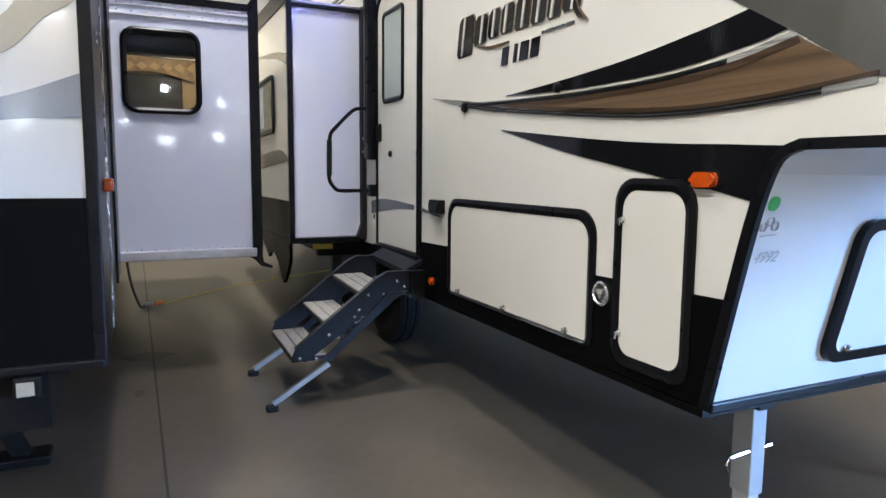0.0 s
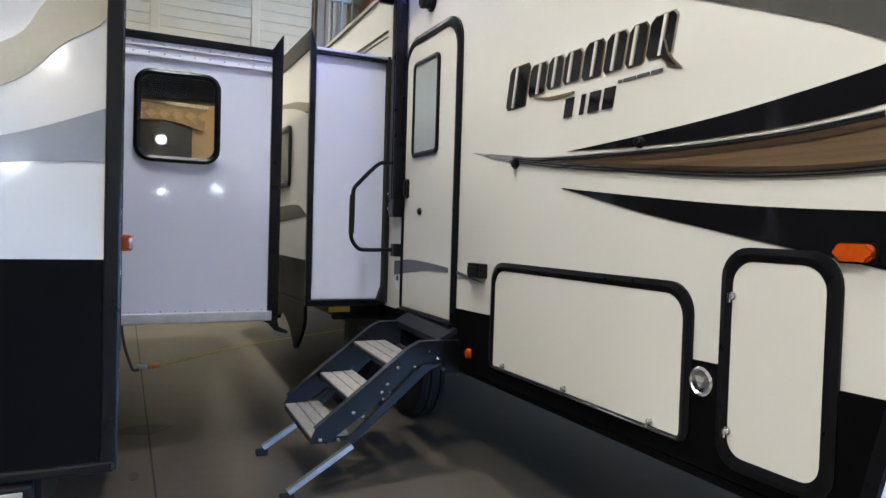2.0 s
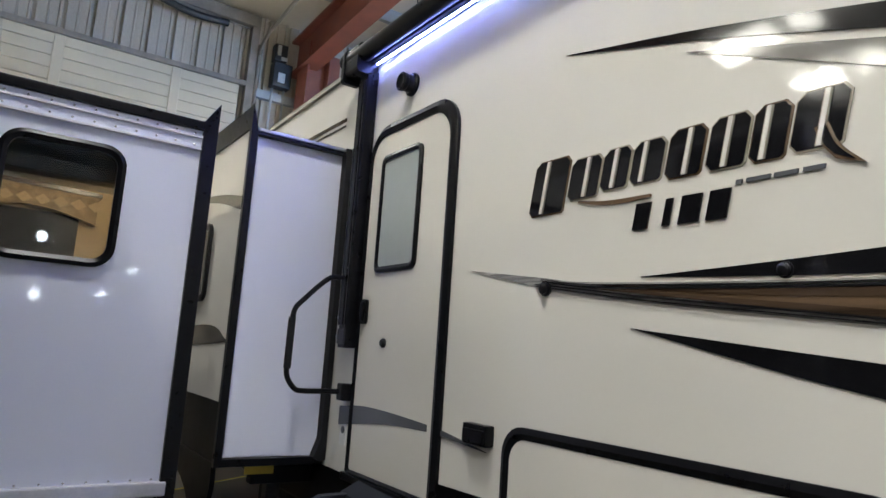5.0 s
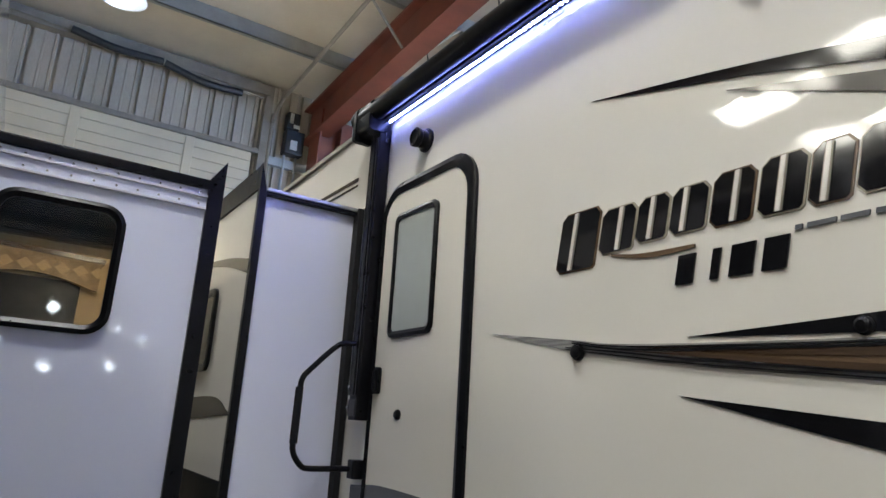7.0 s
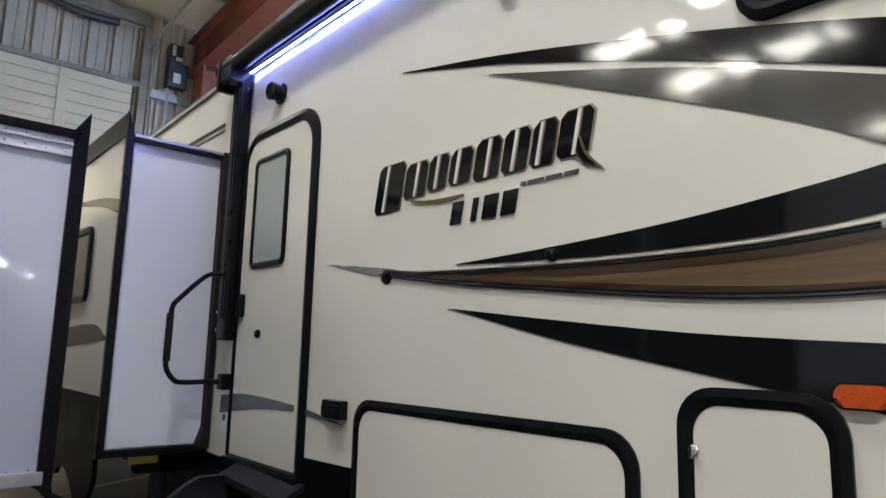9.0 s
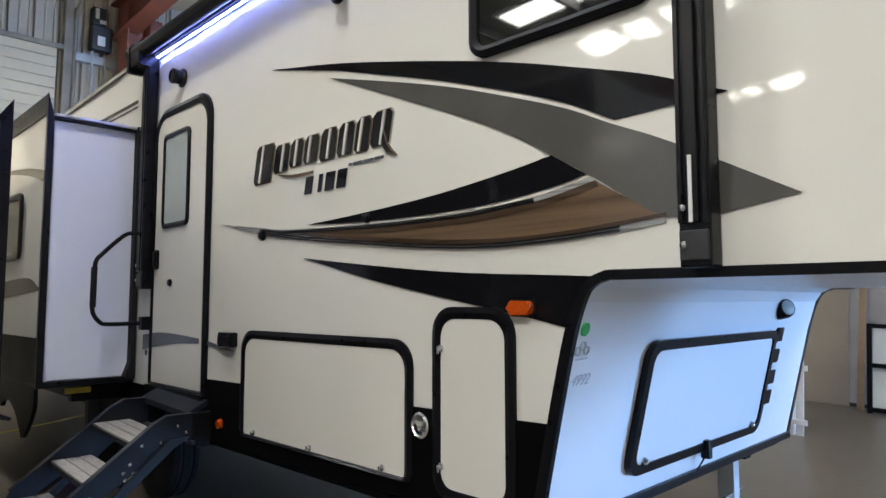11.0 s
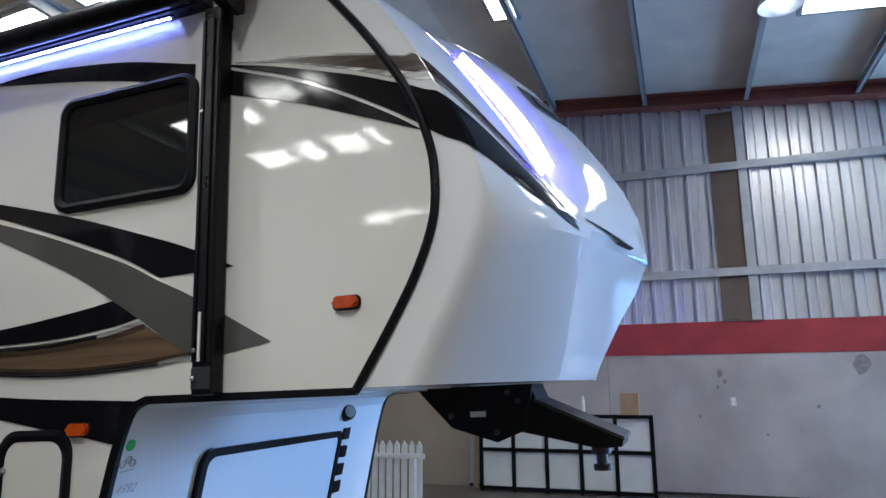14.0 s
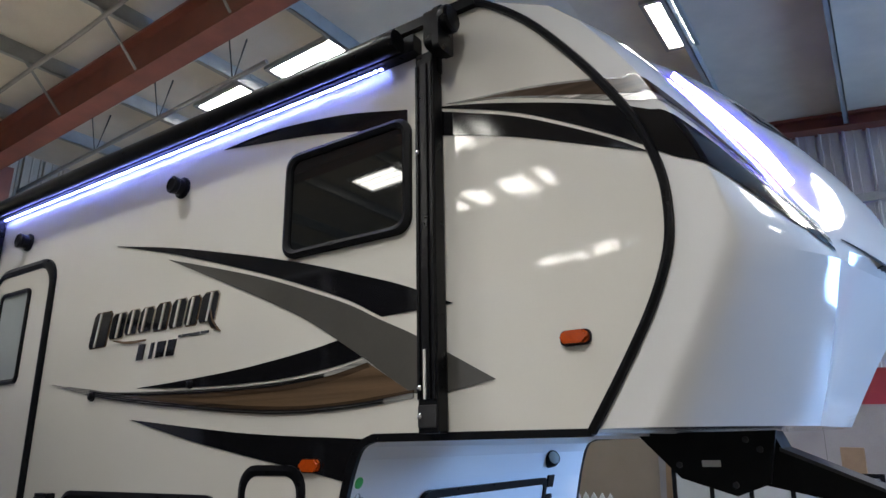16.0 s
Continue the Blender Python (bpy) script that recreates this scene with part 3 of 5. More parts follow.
GB = [(2.87, 2.47), (2.39, 2.27), (2.06, 2.13), (1.78, 2.0), (1.54, 1.86), (1.42, 1.787), (1.31, 1.713), (1.205, 1.652)]
flat("grey_swoosh", smooth_line(GT, 6) + [(1.07, 1.643)] + list(reversed(smooth_line(GB[1:], 6))), GREY, 2, "dark metallic grey swoosh")
flat("black_swoosh", smooth_line([(3.03, 1.782), (2.58, 1.80), (2.15, 1.826), (1.78, 1.867), (1.598, 1.895)], 6) + smooth_line([(1.464, 1.813), (1.60, 1.788), (1.91, 1.758), (2.33, 1.753), (2.7, 1.765), (3.03, 1.782)], 6)[:-1], VINYL, 2)
BT = [(3.92, 1.858), (3.47, 1.803), (3.23, 1.775), (2.55, 1.748), (2.0, 1.745), (1.67, 1.765), (1.452, 1.804)]
BB = [(3.92, 1.858), (3.50, 1.77), (3.06, 1.708), (2.61, 1.66), (2.18, 1.617), (1.84, 1.60), (1.55, 1.607), (1.35, 1.62), (1.203, 1.636)]
flat("silver_swoosh_edge", smooth_line(BT, 6) + [(1.203, 1.65)] + list(reversed(smooth_line(BB[1:], 6))), SILVER, 2, "streaked silver border")
flat("brown_swoosh", smooth_line([(3.10, 1.745), (2.53, 1.724), (2.0, 1.720), (1.67, 1.740), (1.424, 1.783)], 6) + smooth_line([(1.218, 1.659), (1.35, 1.648), (1.55, 1.635), (1.84, 1.628), (2.18, 1.642), (2.61, 1.682), (3.10, 1.745)], 6)[:-1], BROWN, 3, "streaked bronze brown swoosh")
flat("dark_streak", smooth_line([(3.26, 1.768), (2.58, 1.728), (2.0, 1.725), (1.67, 1.745), (1.43, 1.788)], 6) + smooth_line([(1.42, 1.768), (1.67, 1.722), (2.0, 1.701), (2.58, 1.708), (3.26, 1.768)], 6)[:-1], DKBROWN, 4)
flat("dark_streak", smooth_line([(3.3, 1.762), (2.61, 1.696), (2.18, 1.654), (1.84, 1.634), (1.55, 1.638), (1.2, 1.665)], 6) + smooth_line([(1.2, 1.655), (1.55, 1.622), (1.84, 1.618), (2.18, 1.636), (2.61, 1.68), (3.3, 1.762)], 6)[:-1], DKBROWN, 4)
for rows, o0, o1 in ((BB[:-1], 0.004, 0.008), (BB[:-1], 0.014, 0.020), (BT[:-1], -0.020, -0.014), (BT[:-1], -0.010, -0.006)):
    lo, hi = ([(y, z + o * min(1, (3.92 - y) / 0.7)) for y, z in smooth_line(rows[1:], 6)] for o in (o0, o1))
    flat("dark_line", hi + list(reversed(lo)), PINBLACK, 5)
flat("black_swoosh", smooth_line([(3.06, 1.622), (2.57, 1.57), (2.18, 1.532), (1.89, 1.512), (1.64, 1.50), (1.45, 1.49)], 6) + smooth_line([(1.535, 1.325), (1.67, 1.352), (1.92, 1.395), (2.22, 1.447), (2.57, 1.512), (3.06, 1.622)], 6)[:-1], VINYL, 2)
flat("black_swoosh", smooth_line([(2.46, 3.015), (2.1, 3.02), (1.63, 2.965), (1.23, 2.87)], 6) + smooth_line([(1.23, 2.77), (1.5, 2.845), (1.85, 2.92), (2.46, 3.015)], 6)[:-1], VINYL, 2)
flat("black_swoosh", smooth_line([(1.10, 2.84), (0.84, 2.775), (0.5, 2.668), (0.302, 2.592)], 6) + smooth_line([(0.222, 2.415), (0.346, 2.497), (0.51, 2.592), (0.74, 2.708), (1.10, 2.838)], 6)[:-1], VINYL, 2)
flat("black_swoosh", smooth_line([(1.10, 2.822), (0.74, 2.69), (0.51, 2.575), (0.346, 2.48), (0.215, 2.392)], 6) + smooth_line([(0.47, 2.495), (0.74, 2.60), (1.10, 2.71)], 6), VINYL, 2)
flat("silver_swoosh_edge", smooth_line([(1.03, 2.832), (0.64, 2.784), (0.372, 2.728)], 6) + smooth_line([(0.312, 2.615), (0.5, 2.688), (0.75, 2.77), (1.03, 2.832)], 6)[:-1], SILVER, 2)
flat("brown_swoosh", smooth_line([(0.92, 2.812), (0.64, 2.774), (0.365, 2.718)], 6) + smooth_line([(0.335, 2.648), (0.5, 2.70), (0.75, 2.774), (0.92, 2.812)], 6)[:-1], DKBROWN, 3)
# low stripe by the door
flat("slate_stripe", smooth_line([(5.02, 1.19), (4.7, 1.215), (4.44, 1.21), (4.15, 1.195), (3.84, 1.155), (3.74, 1.14)], 6) + smooth_line([(3.84, 1.147), (4.15, 1.165), (4.44, 1.155), (4.7, 1.13), (5.02, 1.09)], 6), SLATE, 4, "slate grey pinstripe")

# the maker's lettering as plain slanted blocks
SL = 0.2


def block(y0, y1, z0, z1, grow=0.0, cut=0.0):
    """A slanted block with clipped corners; y falls along the reading direction."""
    z0, z1 = z0 - grow, z1 + grow
    y0, y1 = y0 + grow, y1 - grow
    h = z1 - z0
    if not cut:
        return [(y0, z0), (y1, z0), (y1 - SL * h, z1), (y0 - SL * h, z1)]
    c = cut
    return [(y0 - c, z0), (y1 + c * 0.4, z0), (y1 - SL * c * 0.4, z0 + c * 0.4), (y1 - SL * (h - c), z1 - c), (y1 - SL * h + c, z1), (y0 - SL * h - c, z1), (y0 - SL * (h - c), z1 - c), (y0 - SL * c, z0 + c)]


MAKER = ((3.555, 3.385, 2.042, 2.238), (3.355, 3.222, 2.076, 2.214), (3.203, 3.095, 2.086, 2.216), (3.076, 2.962, 2.086, 2.214),
         (2.94, 2.824, 2.080, 2.220), (2.800, 2.686, 2.078, 2.222), (2.667, 2.575, 2.076, 2.222), (2.554, 2.43, 2.080, 2.226))
for k, (y0, y1, z0, z1) in enumerate(MAKER):
    mark = flat("maker_block", block(y0, y1, z0, z1, 0.007, 0.022), BROWN if k in (0, 4, 6) else TAN, 2, "brown-silver outlined black block")
    flat("maker_block_rim", block(y0, y1, z0, z1, 0.002, 0.02), VINYL, 3, "", X0, mark)
    ym = y0 + (y1 - y0) * (0.40, 0.60, 0.5)[k % 3]
    for w, layer, film in ((0.010, 5, TAN), (0.006, 6, HATCHWHITE)):
        flat("maker_block_cut", block(ym + w, ym - w, z0 + 0.001, z1 - 0.001), film, layer, "", X0, mark)
flat("tail_swash", smooth_line([(2.455, 2.14), (2.428, 2.075), (2.372, 2.018)], 6) + smooth_line([(2.44, 2.04), (2.475, 2.085), (2.49, 2.13)], 6), BROWN, 4, "curved brown-black tail")
flat("tail_swash_core", smooth_line([(2.462, 2.135), (2.437, 2.075), (2.392, 2.028)], 6) + smooth_line([(2.442, 2.052), (2.468, 2.085), (2.482, 2.128)], 6), VINYL, 5)
for y0, y1 in ((3.062, 3.005), (2.95, 2.925), (2.893, 2.825), (2.80, 2.735)):
    flat("model_block", block(y0, y1, 1.932, 2.016), VINYL, 3)
flat("underline_swash", smooth_line([(3.30, 2.066), (3.2, 2.05), (3.11, 2.044), (2.992, 2.042)], 5) + smooth_line([(2.992, 2.032), (3.11, 2.028), (3.2, 2.036), (3.30, 2.058)], 5), BROWN, 3)
for y0, y1 in ((2.706, 2.688), (2.676, 2.608), (2.598, 2.535), (2.522, 2.468)):
    flat("small_bar", block(y0, y1, 2.022, 2.034), SLATE, 3)


# hatches
def hatch(name, y0, y1, z0, z1, radii, band_w, label, top_only=False):
    h = part(name, P(rounded(y0 + band_w * 0.6, y1 - band_w * 0.6, z0 + band_w * 0.4, z1 - band_w * 0.6, [max(0.012, r - 0.02) for r in radii]), "x", X0 - 0.010, X0), HATCHWHITE, trailer, label)
    o, i = rounded(y0, y1, z0, z1, radii), rounded(y0 + band_w, y1 - band_w, z0 + (0.012 if top_only else band_w), z1 - band_w, [max(0.012, r - band_w * 0.6) for r in radii])
    part("gasket", ring(bmesh.new(), o, i, "x", X0 - 0.002, X0 - 0.012, 0.008), TRIM, h, "black rubber edge moulding", True)
    return h


def latch(parent, y, z, plane=X0 - 0.011, axis=-90):
    bm = lathe(bmesh.new(), [(0.014, 0), (0.014, 0.006), (0.010, 0.009), (0.008, 0.016), (0.004, 0.018)], pose(plane, y, z, 0, axis, 0), 14)
    box(bm, (plane - 0.022, y - 0.0045, z - 0.02), (plane - 0.0165, y + 0.0045, z + 0.01), 0.002)
    part("latch", bm, CHROME, parent, "chrome thumb latch", True)


big = hatch("luggage_door", 2.272, 3.642, 0.703, 1.262, (0.05, 0.04, 0.11, 0.11), 0.043, "cream luggage compartment door", True)
for y in (3.487, 2.975, 2.45):
    latch(big, y, 0.737)
tall = hatch("tall_service_door", 1.755, 2.157, 0.68, 1.392, (0.085, 0.085, 0.1, 0.1), 0.044, "tall cream service door")
latch(tall, 2.11, 1.235), latch(tall, 2.11, 0.80)
# lamps and caps on the side
lamp = part("docking_lamp", lathe(bmesh.new(), [(0.05, 0), (0.05, 0.010), (0.042, 0.016), (0.037, 0.010), (0.02, 0.006), (0.002, 0.005)], pose(X0 - 0.004, 2.225, 0.935, 0, -90, 0)), CHROME, trailer, "round chrome docking light", True)
part("reflector", P([(2.225 - 0.022, 0.935 + 0.016), (2.225 + 0.022, 0.935 + 0.016), (2.225, 0.935 - 0.024)], "x", X0 - 0.018, X0 - 0.011), SILVER, lamp)


def marker(y, z, w, h, name="marker_lamp", label="amber side marker lamp"):
    m = part(name, P(rounded(y - w / 2 - 0.006, y + w / 2 + 0.006, z - h / 2 - 0.006, z + h / 2 + 0.004, 0.02), "x", X0 - 0.008, X0), TRIM, trailer, label)
    bm = P(rounded(y - w / 2, y + w / 2, z - h / 2, z + h / 2, 0.019), "x", X0 - 0.027, X0 - 0.007)
    bmesh.ops.bevel(bm, geom=[e for e in bm.edges if all(v.co.x < X0 - 0.02 for v in e.verts)], offset=0.008, segments=2, affect="EDGES")
    part("lens", bm, AMBER, m, "", True)


marker(1.727, 1.39, 0.105, 0.048)
marker(3.865, 0.735, 0.05, 0.05)
marker(0.53, 1.798, 0.098, 0.043)
for y, z, r in ((3.448, 1.763, 0.022), (2.57, 1.774, 0.017)):
    part("port_cap", lathe(bmesh.new(), [(r * 1.3, 0), (r * 1.3, 0.008), (r, 0.010), (r, 0.02), (r * 0.6, 0.025)], pose(X0, y, z, 0, -90, 0), 16), TRIM, trailer, "small black port cap", True)
for y, z in ((4.51, 2.872), (2.795, 2.872)):
    bm = lathe(bmesh.new(), [(0.062, 0), (0.062, 0.012), (0.048, 0.02), (0.046, 0.05), (0.05, 0.056), (0.05, 0.074), (0.04, 0.08), (0.036, 0.07), (0.004, 0.068)], pose(X0, y, z, 0, -90, 0), 20)
    part("speaker", bm, TRIM, trailer, "round black outdoor speaker", True)
ob = part("outlet_cover", B((X0 - 0.045, 3.70, 1.165), (X0, 3.85, 1.245), 0.008), TRIM, trailer, "black outlet cover")
part("lid", B((X0 - 0.052, 3.71, 1.175), (X0 - 0.044, 3.84, 1.225), 0.003), TRIM, ob)

# entry door
entry = part("entry_door", P(rounded(4.08, 4.86, 0.885, 2.675, (0.015, 0.015, 0.14, 0.14)), "x", X0 - 0.012, X0), HATCHWHITE, trailer, "cream entry door with frosted window")
part("door_frame", ring(bmesh.new(), rounded(4.05, 4.875, 0.865, 2.70, (0.012, 0.012, 0.17, 0.17)), rounded(4.11, 4.852, 0.888, 2.645, (0.012, 0.012, 0.13, 0.15)), "x", X0 - 0.002, X0 - 0.018, 0.01), TRIM, entry, "black rounded door surround", True)
wf = part("door_window", ring(bmesh.new(), rounded(4.335, 4.735, 1.895, 2.525, 0.045), rounded(4.365, 4.705, 1.925, 2.495, 0.028), "x", X0 - 0.01, X0 - 0.024, 0.006), TRIM, entry, "black framed door window", True)
part("pane", P(rounded(4.36, 4.71, 1.92, 2.50, 0.03), "x", X0 - 0.018, X0 - 0.013), FROST, wf)
hd = part("door_handle", P(rounded(4.775, 4.83, 1.63, 1.76, 0.02), "x", X0 - 0.03, X0 - 0.01), TRIM, entry, "black door latch", True)
part("paddle", B((X0 - 0.042, 4.785, 1.645), (X0 - 0.029, 4.82, 1.745), 0.006), PINBLACK, hd)
part("deadbolt", lathe(bmesh.new(), [(0.024, 0), (0.024, 0.008), (0.016, 0.018), (0.004, 0.02)], pose(X0 - 0.012, 4.585, 1.537, 0, -90, 0), 14), TRIM, entry, "black lock cylinder", True)
part("door_stripe", P(smooth_line([(4.855, 1.207), (4.7, 1.215), (4.44, 1.21), (4.15, 1.195)], 5) + smooth_line([(4.15, 1.165), (4.44, 1.155), (4.7, 1.13), (4.855, 1.112)], 5), "x", X0 - 0.0145, X0 - 0.011), SLATE, entry, "slate grey stripe")
part("threshold", B((X0 - 0.035, 4.07, 0.83), (X0, 4.9, 0.87), 0.006), TRIM, trailer)
part("maker_sticker", B((X0 - 0.005, 4.93, 0.99), (X0, 5.0, 1.12)), PAPER, trailer, "small pale sticker with grey emblem")
part("sticker_emblem", lathe(bmesh.new(), [(0.02, 0), (0.02, 0.002)], pose(X0 - 0.005, 4.965, 1.07, 0, -90, 0), 12), SLATE, trailer)

# folded-out grab handle
gr = part("grab_handle", tube(bmesh.new(), smooth_line([(1.70, 4.92, 1.875), (1.60, 4.94, 1.875), (1.53, 4.95, 1.857), (1.40, 4.95, 1.73), (1.362, 4.95, 1.68), (1.355, 4.95, 1.60), (1.35, 4.95, 1.42), (1.355, 4.95, 1.34), (1.40, 4.95, 1.28), (1.45, 4.95, 1.268), (1.60, 4.94, 1.27), (1.70, 4.92, 1.27)], 5), 0.014, 10), TRIM, trailer, "black tubular grab handle folded out", True)
part("grip", tube(bmesh.new(), [(1.353, 4.95, 1.64), (1.351, 4.95, 1.38)], 0.019, 10), RUBBER, gr, "", True)
for z in (1.875, 1.27):
    part("mount", B((1.64, 4.885, z - 0.045), (X0, 4.955, z + 0.045), 0.01), TRIM, gr)

# upper window
wn1 = part("bunk_window", ring(bmesh.new(), rounded(1.205, 1.95, 2.302, 2.83, 0.075), rounded(1.243, 1.912, 2.34, 2.792, 0.05), "x", X0 - 0.002, X0 - 0.022, 0.01), MATTEBLACK, trailer, "black framed tinted window", True)
part("pane", P(rounded(1.238, 1.917, 2.335, 2.797, 0.055), "x", X0 - 0.012, X0 - 0.006), DARKGLASS, wn1, "dark tinted glass")

# roof edge
part("roof_rail", P([(0.86, 3.24), (1.3, 3.24), (5.0, 3.157), (5.0, 3.205), (1.3, 3.288), (0.86, 3.288)], "x", X0 - 0.03, X0 + 0.02), TRIM, trailer)
part("roof_rail", P([(5.0, 3.172), (9.4, 3.075), (9.4, 3.105), (5.0, 3.202)], "x", X0 - 0.02, X0 + 0.02), DUSTYSTEEL, trailer, "grey roof edge rail")
part("roof_sheet", P([(0.9, 3.262), (1.3, 3.262), (9.3, 3.084), (9.3, 3.11), (1.3, 3.292), (0.9, 3.292)], "x", X0 + 0.021, X1 - 0.02), FRONTWHITE, trailer)
for za, zb in ((2.895, 2.872), (2.85, 2.838)):
    flat("dark_pinstripe", [(5.28, za), (8.6, za + 0.02), (8.6, zb + 0.02), (5.28, zb)], DKBROWN, 2)

# awning: arms, roller, light strip
aw = part("awning_roller", tube(bmesh.new(), [(1.600, 1.2, 3.146), (1.600, 5.06, 3.146)], 0.05, 20), TRIM, trailer, "rolled black awning", True)
part("awning_rail", B((1.645, 1.15, 3.108), (X0, 5.0, 3.19), 0.004), TRIM, aw)
bm = bmesh.new()
for k in range(118):
    box(bm, (1.672, 1.35 + k * 0.0305, 3.097), (1.684, 1.366 + k * 0.0305, 3.101))
part("light_strip", bm, LEDBLUE, aw, "row of glowing blue-white diodes")
part("strip_carrier", B((1.669, 1.33, 3.101), (1.687, 4.95, 3.1075)), TRIM, aw)
for y in (1.085, 4.93):
    arm = part("awning_arm", B((1.63, y - 0.044, 1.50), (1.70, y + 0.044, 3.06), 0.008), TRIM, trailer, "black awning arm", False)
    part("centre_rib", B((1.618, y - 0.018, 1.62), (1.6295, y + 0.018, 3.0), 0.004), TRIM, arm)
    for o in (-0.034, 0.034):
        part("side_rib", B((1.622, y + o - 0.006, 1.62), (1.6295, y + o + 0.008, 3.0), 0.002), TRIM, arm)
    q = 1 if y > 3 else -1
    bm = P(rounded(1.545, 1.66, 3.0, 3.215, (0.02, 0.02, 0.05, 0.05)), "y", y + q * 0.10, y + q * 0.13)
    prism(bm, rounded(1.555, 1.69, 3.03, 3.205, (0.03, 0.02, 0.045, 0.03)), "y", y - 0.05, y + q * 0.099)
    lathe(bm, [(0.055, 0), (0.06, 0.012), (0.06, 0.035), (0.05, 0.045)], pose(1.60, y + q * 0.125, 3.146, -90 * q, 0, 0), 20)
    box(bm, (1.66, y - 0.05, 2.97), (1.70, y + 0.05, 3.06), 0.01)
    part("arm_head", bm, TRIM, arm, "", True)
    part("arm_foot", B((1.622, y - 0.04, 1.52), (1.632, y + 0.04, 1.60), 0.004), STEEL, arm)
    for z in (1.56, 1.66, 2.6):
        part("bolt", lathe(bmesh.new(), [(0.01, 0), (0.01, 0.005), (0.003, 0.007)], pose(1.618, y + 0.026, z, 0, -90, 0), 10), CHROME, arm)
part("pull_strap", B((1.612, 1.082, 1.62), (1.617, 1.092, 1.80)), PAPER, trailer, "pale awning strap")

# front cap: level by level, from the seam round the crease and corner to the middle
LEVELS = [
    # z, seam y, crease y, corner x, corner y, middle y
    (1.50, 0.495, 0.28, 2.30, -0.095, -0.16),
    (1.62, 0.415, 0.22, 2.265, -0.138, -0.225),
    (1.76, 0.330, 0.14, 2.23, -0.18, -0.305),
    (1.90, 0.253, 0.07, 2.195, -0.219, -0.395),
    (2.04, 0.198, 0.01, 2.165, -0.255, -0.46),
    (2.12, 0.185, 0.0, 2.17, -0.235, -0.455),
    (2.25, 0.183, 0.028, 2.20, -0.17, -0.44),
    (2.40, 0.212, 0.082, 2.23, -0.095, -0.385),
    (2.55, 0.270, 0.150, 2.25, -0.01, -0.30),
    (2.70, 0.355, 0.225, 2.26, 0.085, -0.20),
    (2.85, 0.455, 0.318, 2.265, 0.18, -0.095),
    (3.00, 0.575, 0.425, 2.265, 0.285, 0.01),
    (3.12, 0.685, 0.545, 2.26, 0.40, 0.12),
    (3.22, 0.81, 0.745, 2.25, 0.555, 0.30),
    (3.28, 0.90, 0.86, 2.24, 0.73, 0.52),
]
LV = np.array(LEVELS)


def cap_point(u, z, lift=0.0):
    """A place on the cap: u from 0 (seam) over 1 (crease) and 2 (corner) to 3 (middle)."""
    s, k, px, py, c = (float(np.interp(z, LV[:, 0], LV[:, i])) for i in range(1, 6))
    knots = [(X0, s), (X0 + 0.012, k), (px, py), (XC, c)]
    soft = 1 - 0.88 * min(1, max(0, (z - 2.06) / 0.14))
    ta, tb = 0.25 * soft, 0.15 * soft
    if 1 - ta < u < 1 + tb:
        # the crease between side and cheek: soft below, a crisp fold above
        a, b = [Vector(knots[0]).lerp(Vector(knots[1]), 1 - ta), Vector(knots[1]).lerp(Vector(knots[2]), tb)]
        s2 = (u - 1 + ta) / (ta + tb)
        p = a * (1 - s2) ** 2 + Vector(knots[1]) * 2 * s2 * (1 - s2) + b * s2 * s2
        d = ((Vector(knots[1]) - a) * (1 - s2) + (b - Vector(knots[1])) * s2).normalized()
        bow = 0.088 * tb * (1 - tb) * s2 * s2
        return Vector((p.x + d.y * (bow + lift), p.y - d.x * (bow + lift), z + lift * 0.5))
    i = min(2, int(u))
    t = u - i
    (x0, y0), (x1, y1) = knots[i], knots[i + 1]
    d = Vector((x1 - x0, y1 - y0)).normalized()
    bow = (0.0, 0.022, -0.012 - 0.03 * min(1, max(0, (z - 1.52) / 0.08)) * min(1, max(0, (2.06 - z) / 0.2)) if z < 2.06 else 0.03)[i] * 4 * t * (1 - t)
    return Vector((x0 + (x1 - x0) * t + d.y * (bow + lift) , y0 + (y1 - y0) * t - d.x * (bow + lift), z + lift * 0.5))


bm = bmesh.new()
US = [0, 0.4, 0.75, 0.83, 0.89, 0.94, 0.972, 0.99, 1.005, 1.018, 1.05, 1.09, 1.15, 1.3, 1.5, 1.7, 1.88, 2.0, 2.12, 2.3, 2.5, 2.75, 3.0]
ZS = sorted({round(a + (b - a) * f, 4) for a, b in zip(LV[:-1, 0], LV[1:, 0]) for f in (0, 0.5)} | {1.52, 1.54, 1.58, 1.60, 3.28})
rows = []
for z in ZS:
    half = [cap_point(u, z) for u in US]
    full = half + [Vector((2 * XC - p.x, p.y, p.z)) for p in reversed(half[:-1])]
    rows.append([bm.verts.new(p) for p in full])
for a, b in zip(rows, rows[1:]):
    for i in range(len(a) - 1):
        bm.faces.new((a[i], a[i + 1], b[i + 1], b[i]))
bm.faces.new(rows[0])
bm.faces.new(rows[-1])
cap = part("front_cap", bm, CAPWHITE, trailer, "glossy white moulded fibreglass nose cap", True)
cap.data.set_sharp_from_angle(angle=radians(24))
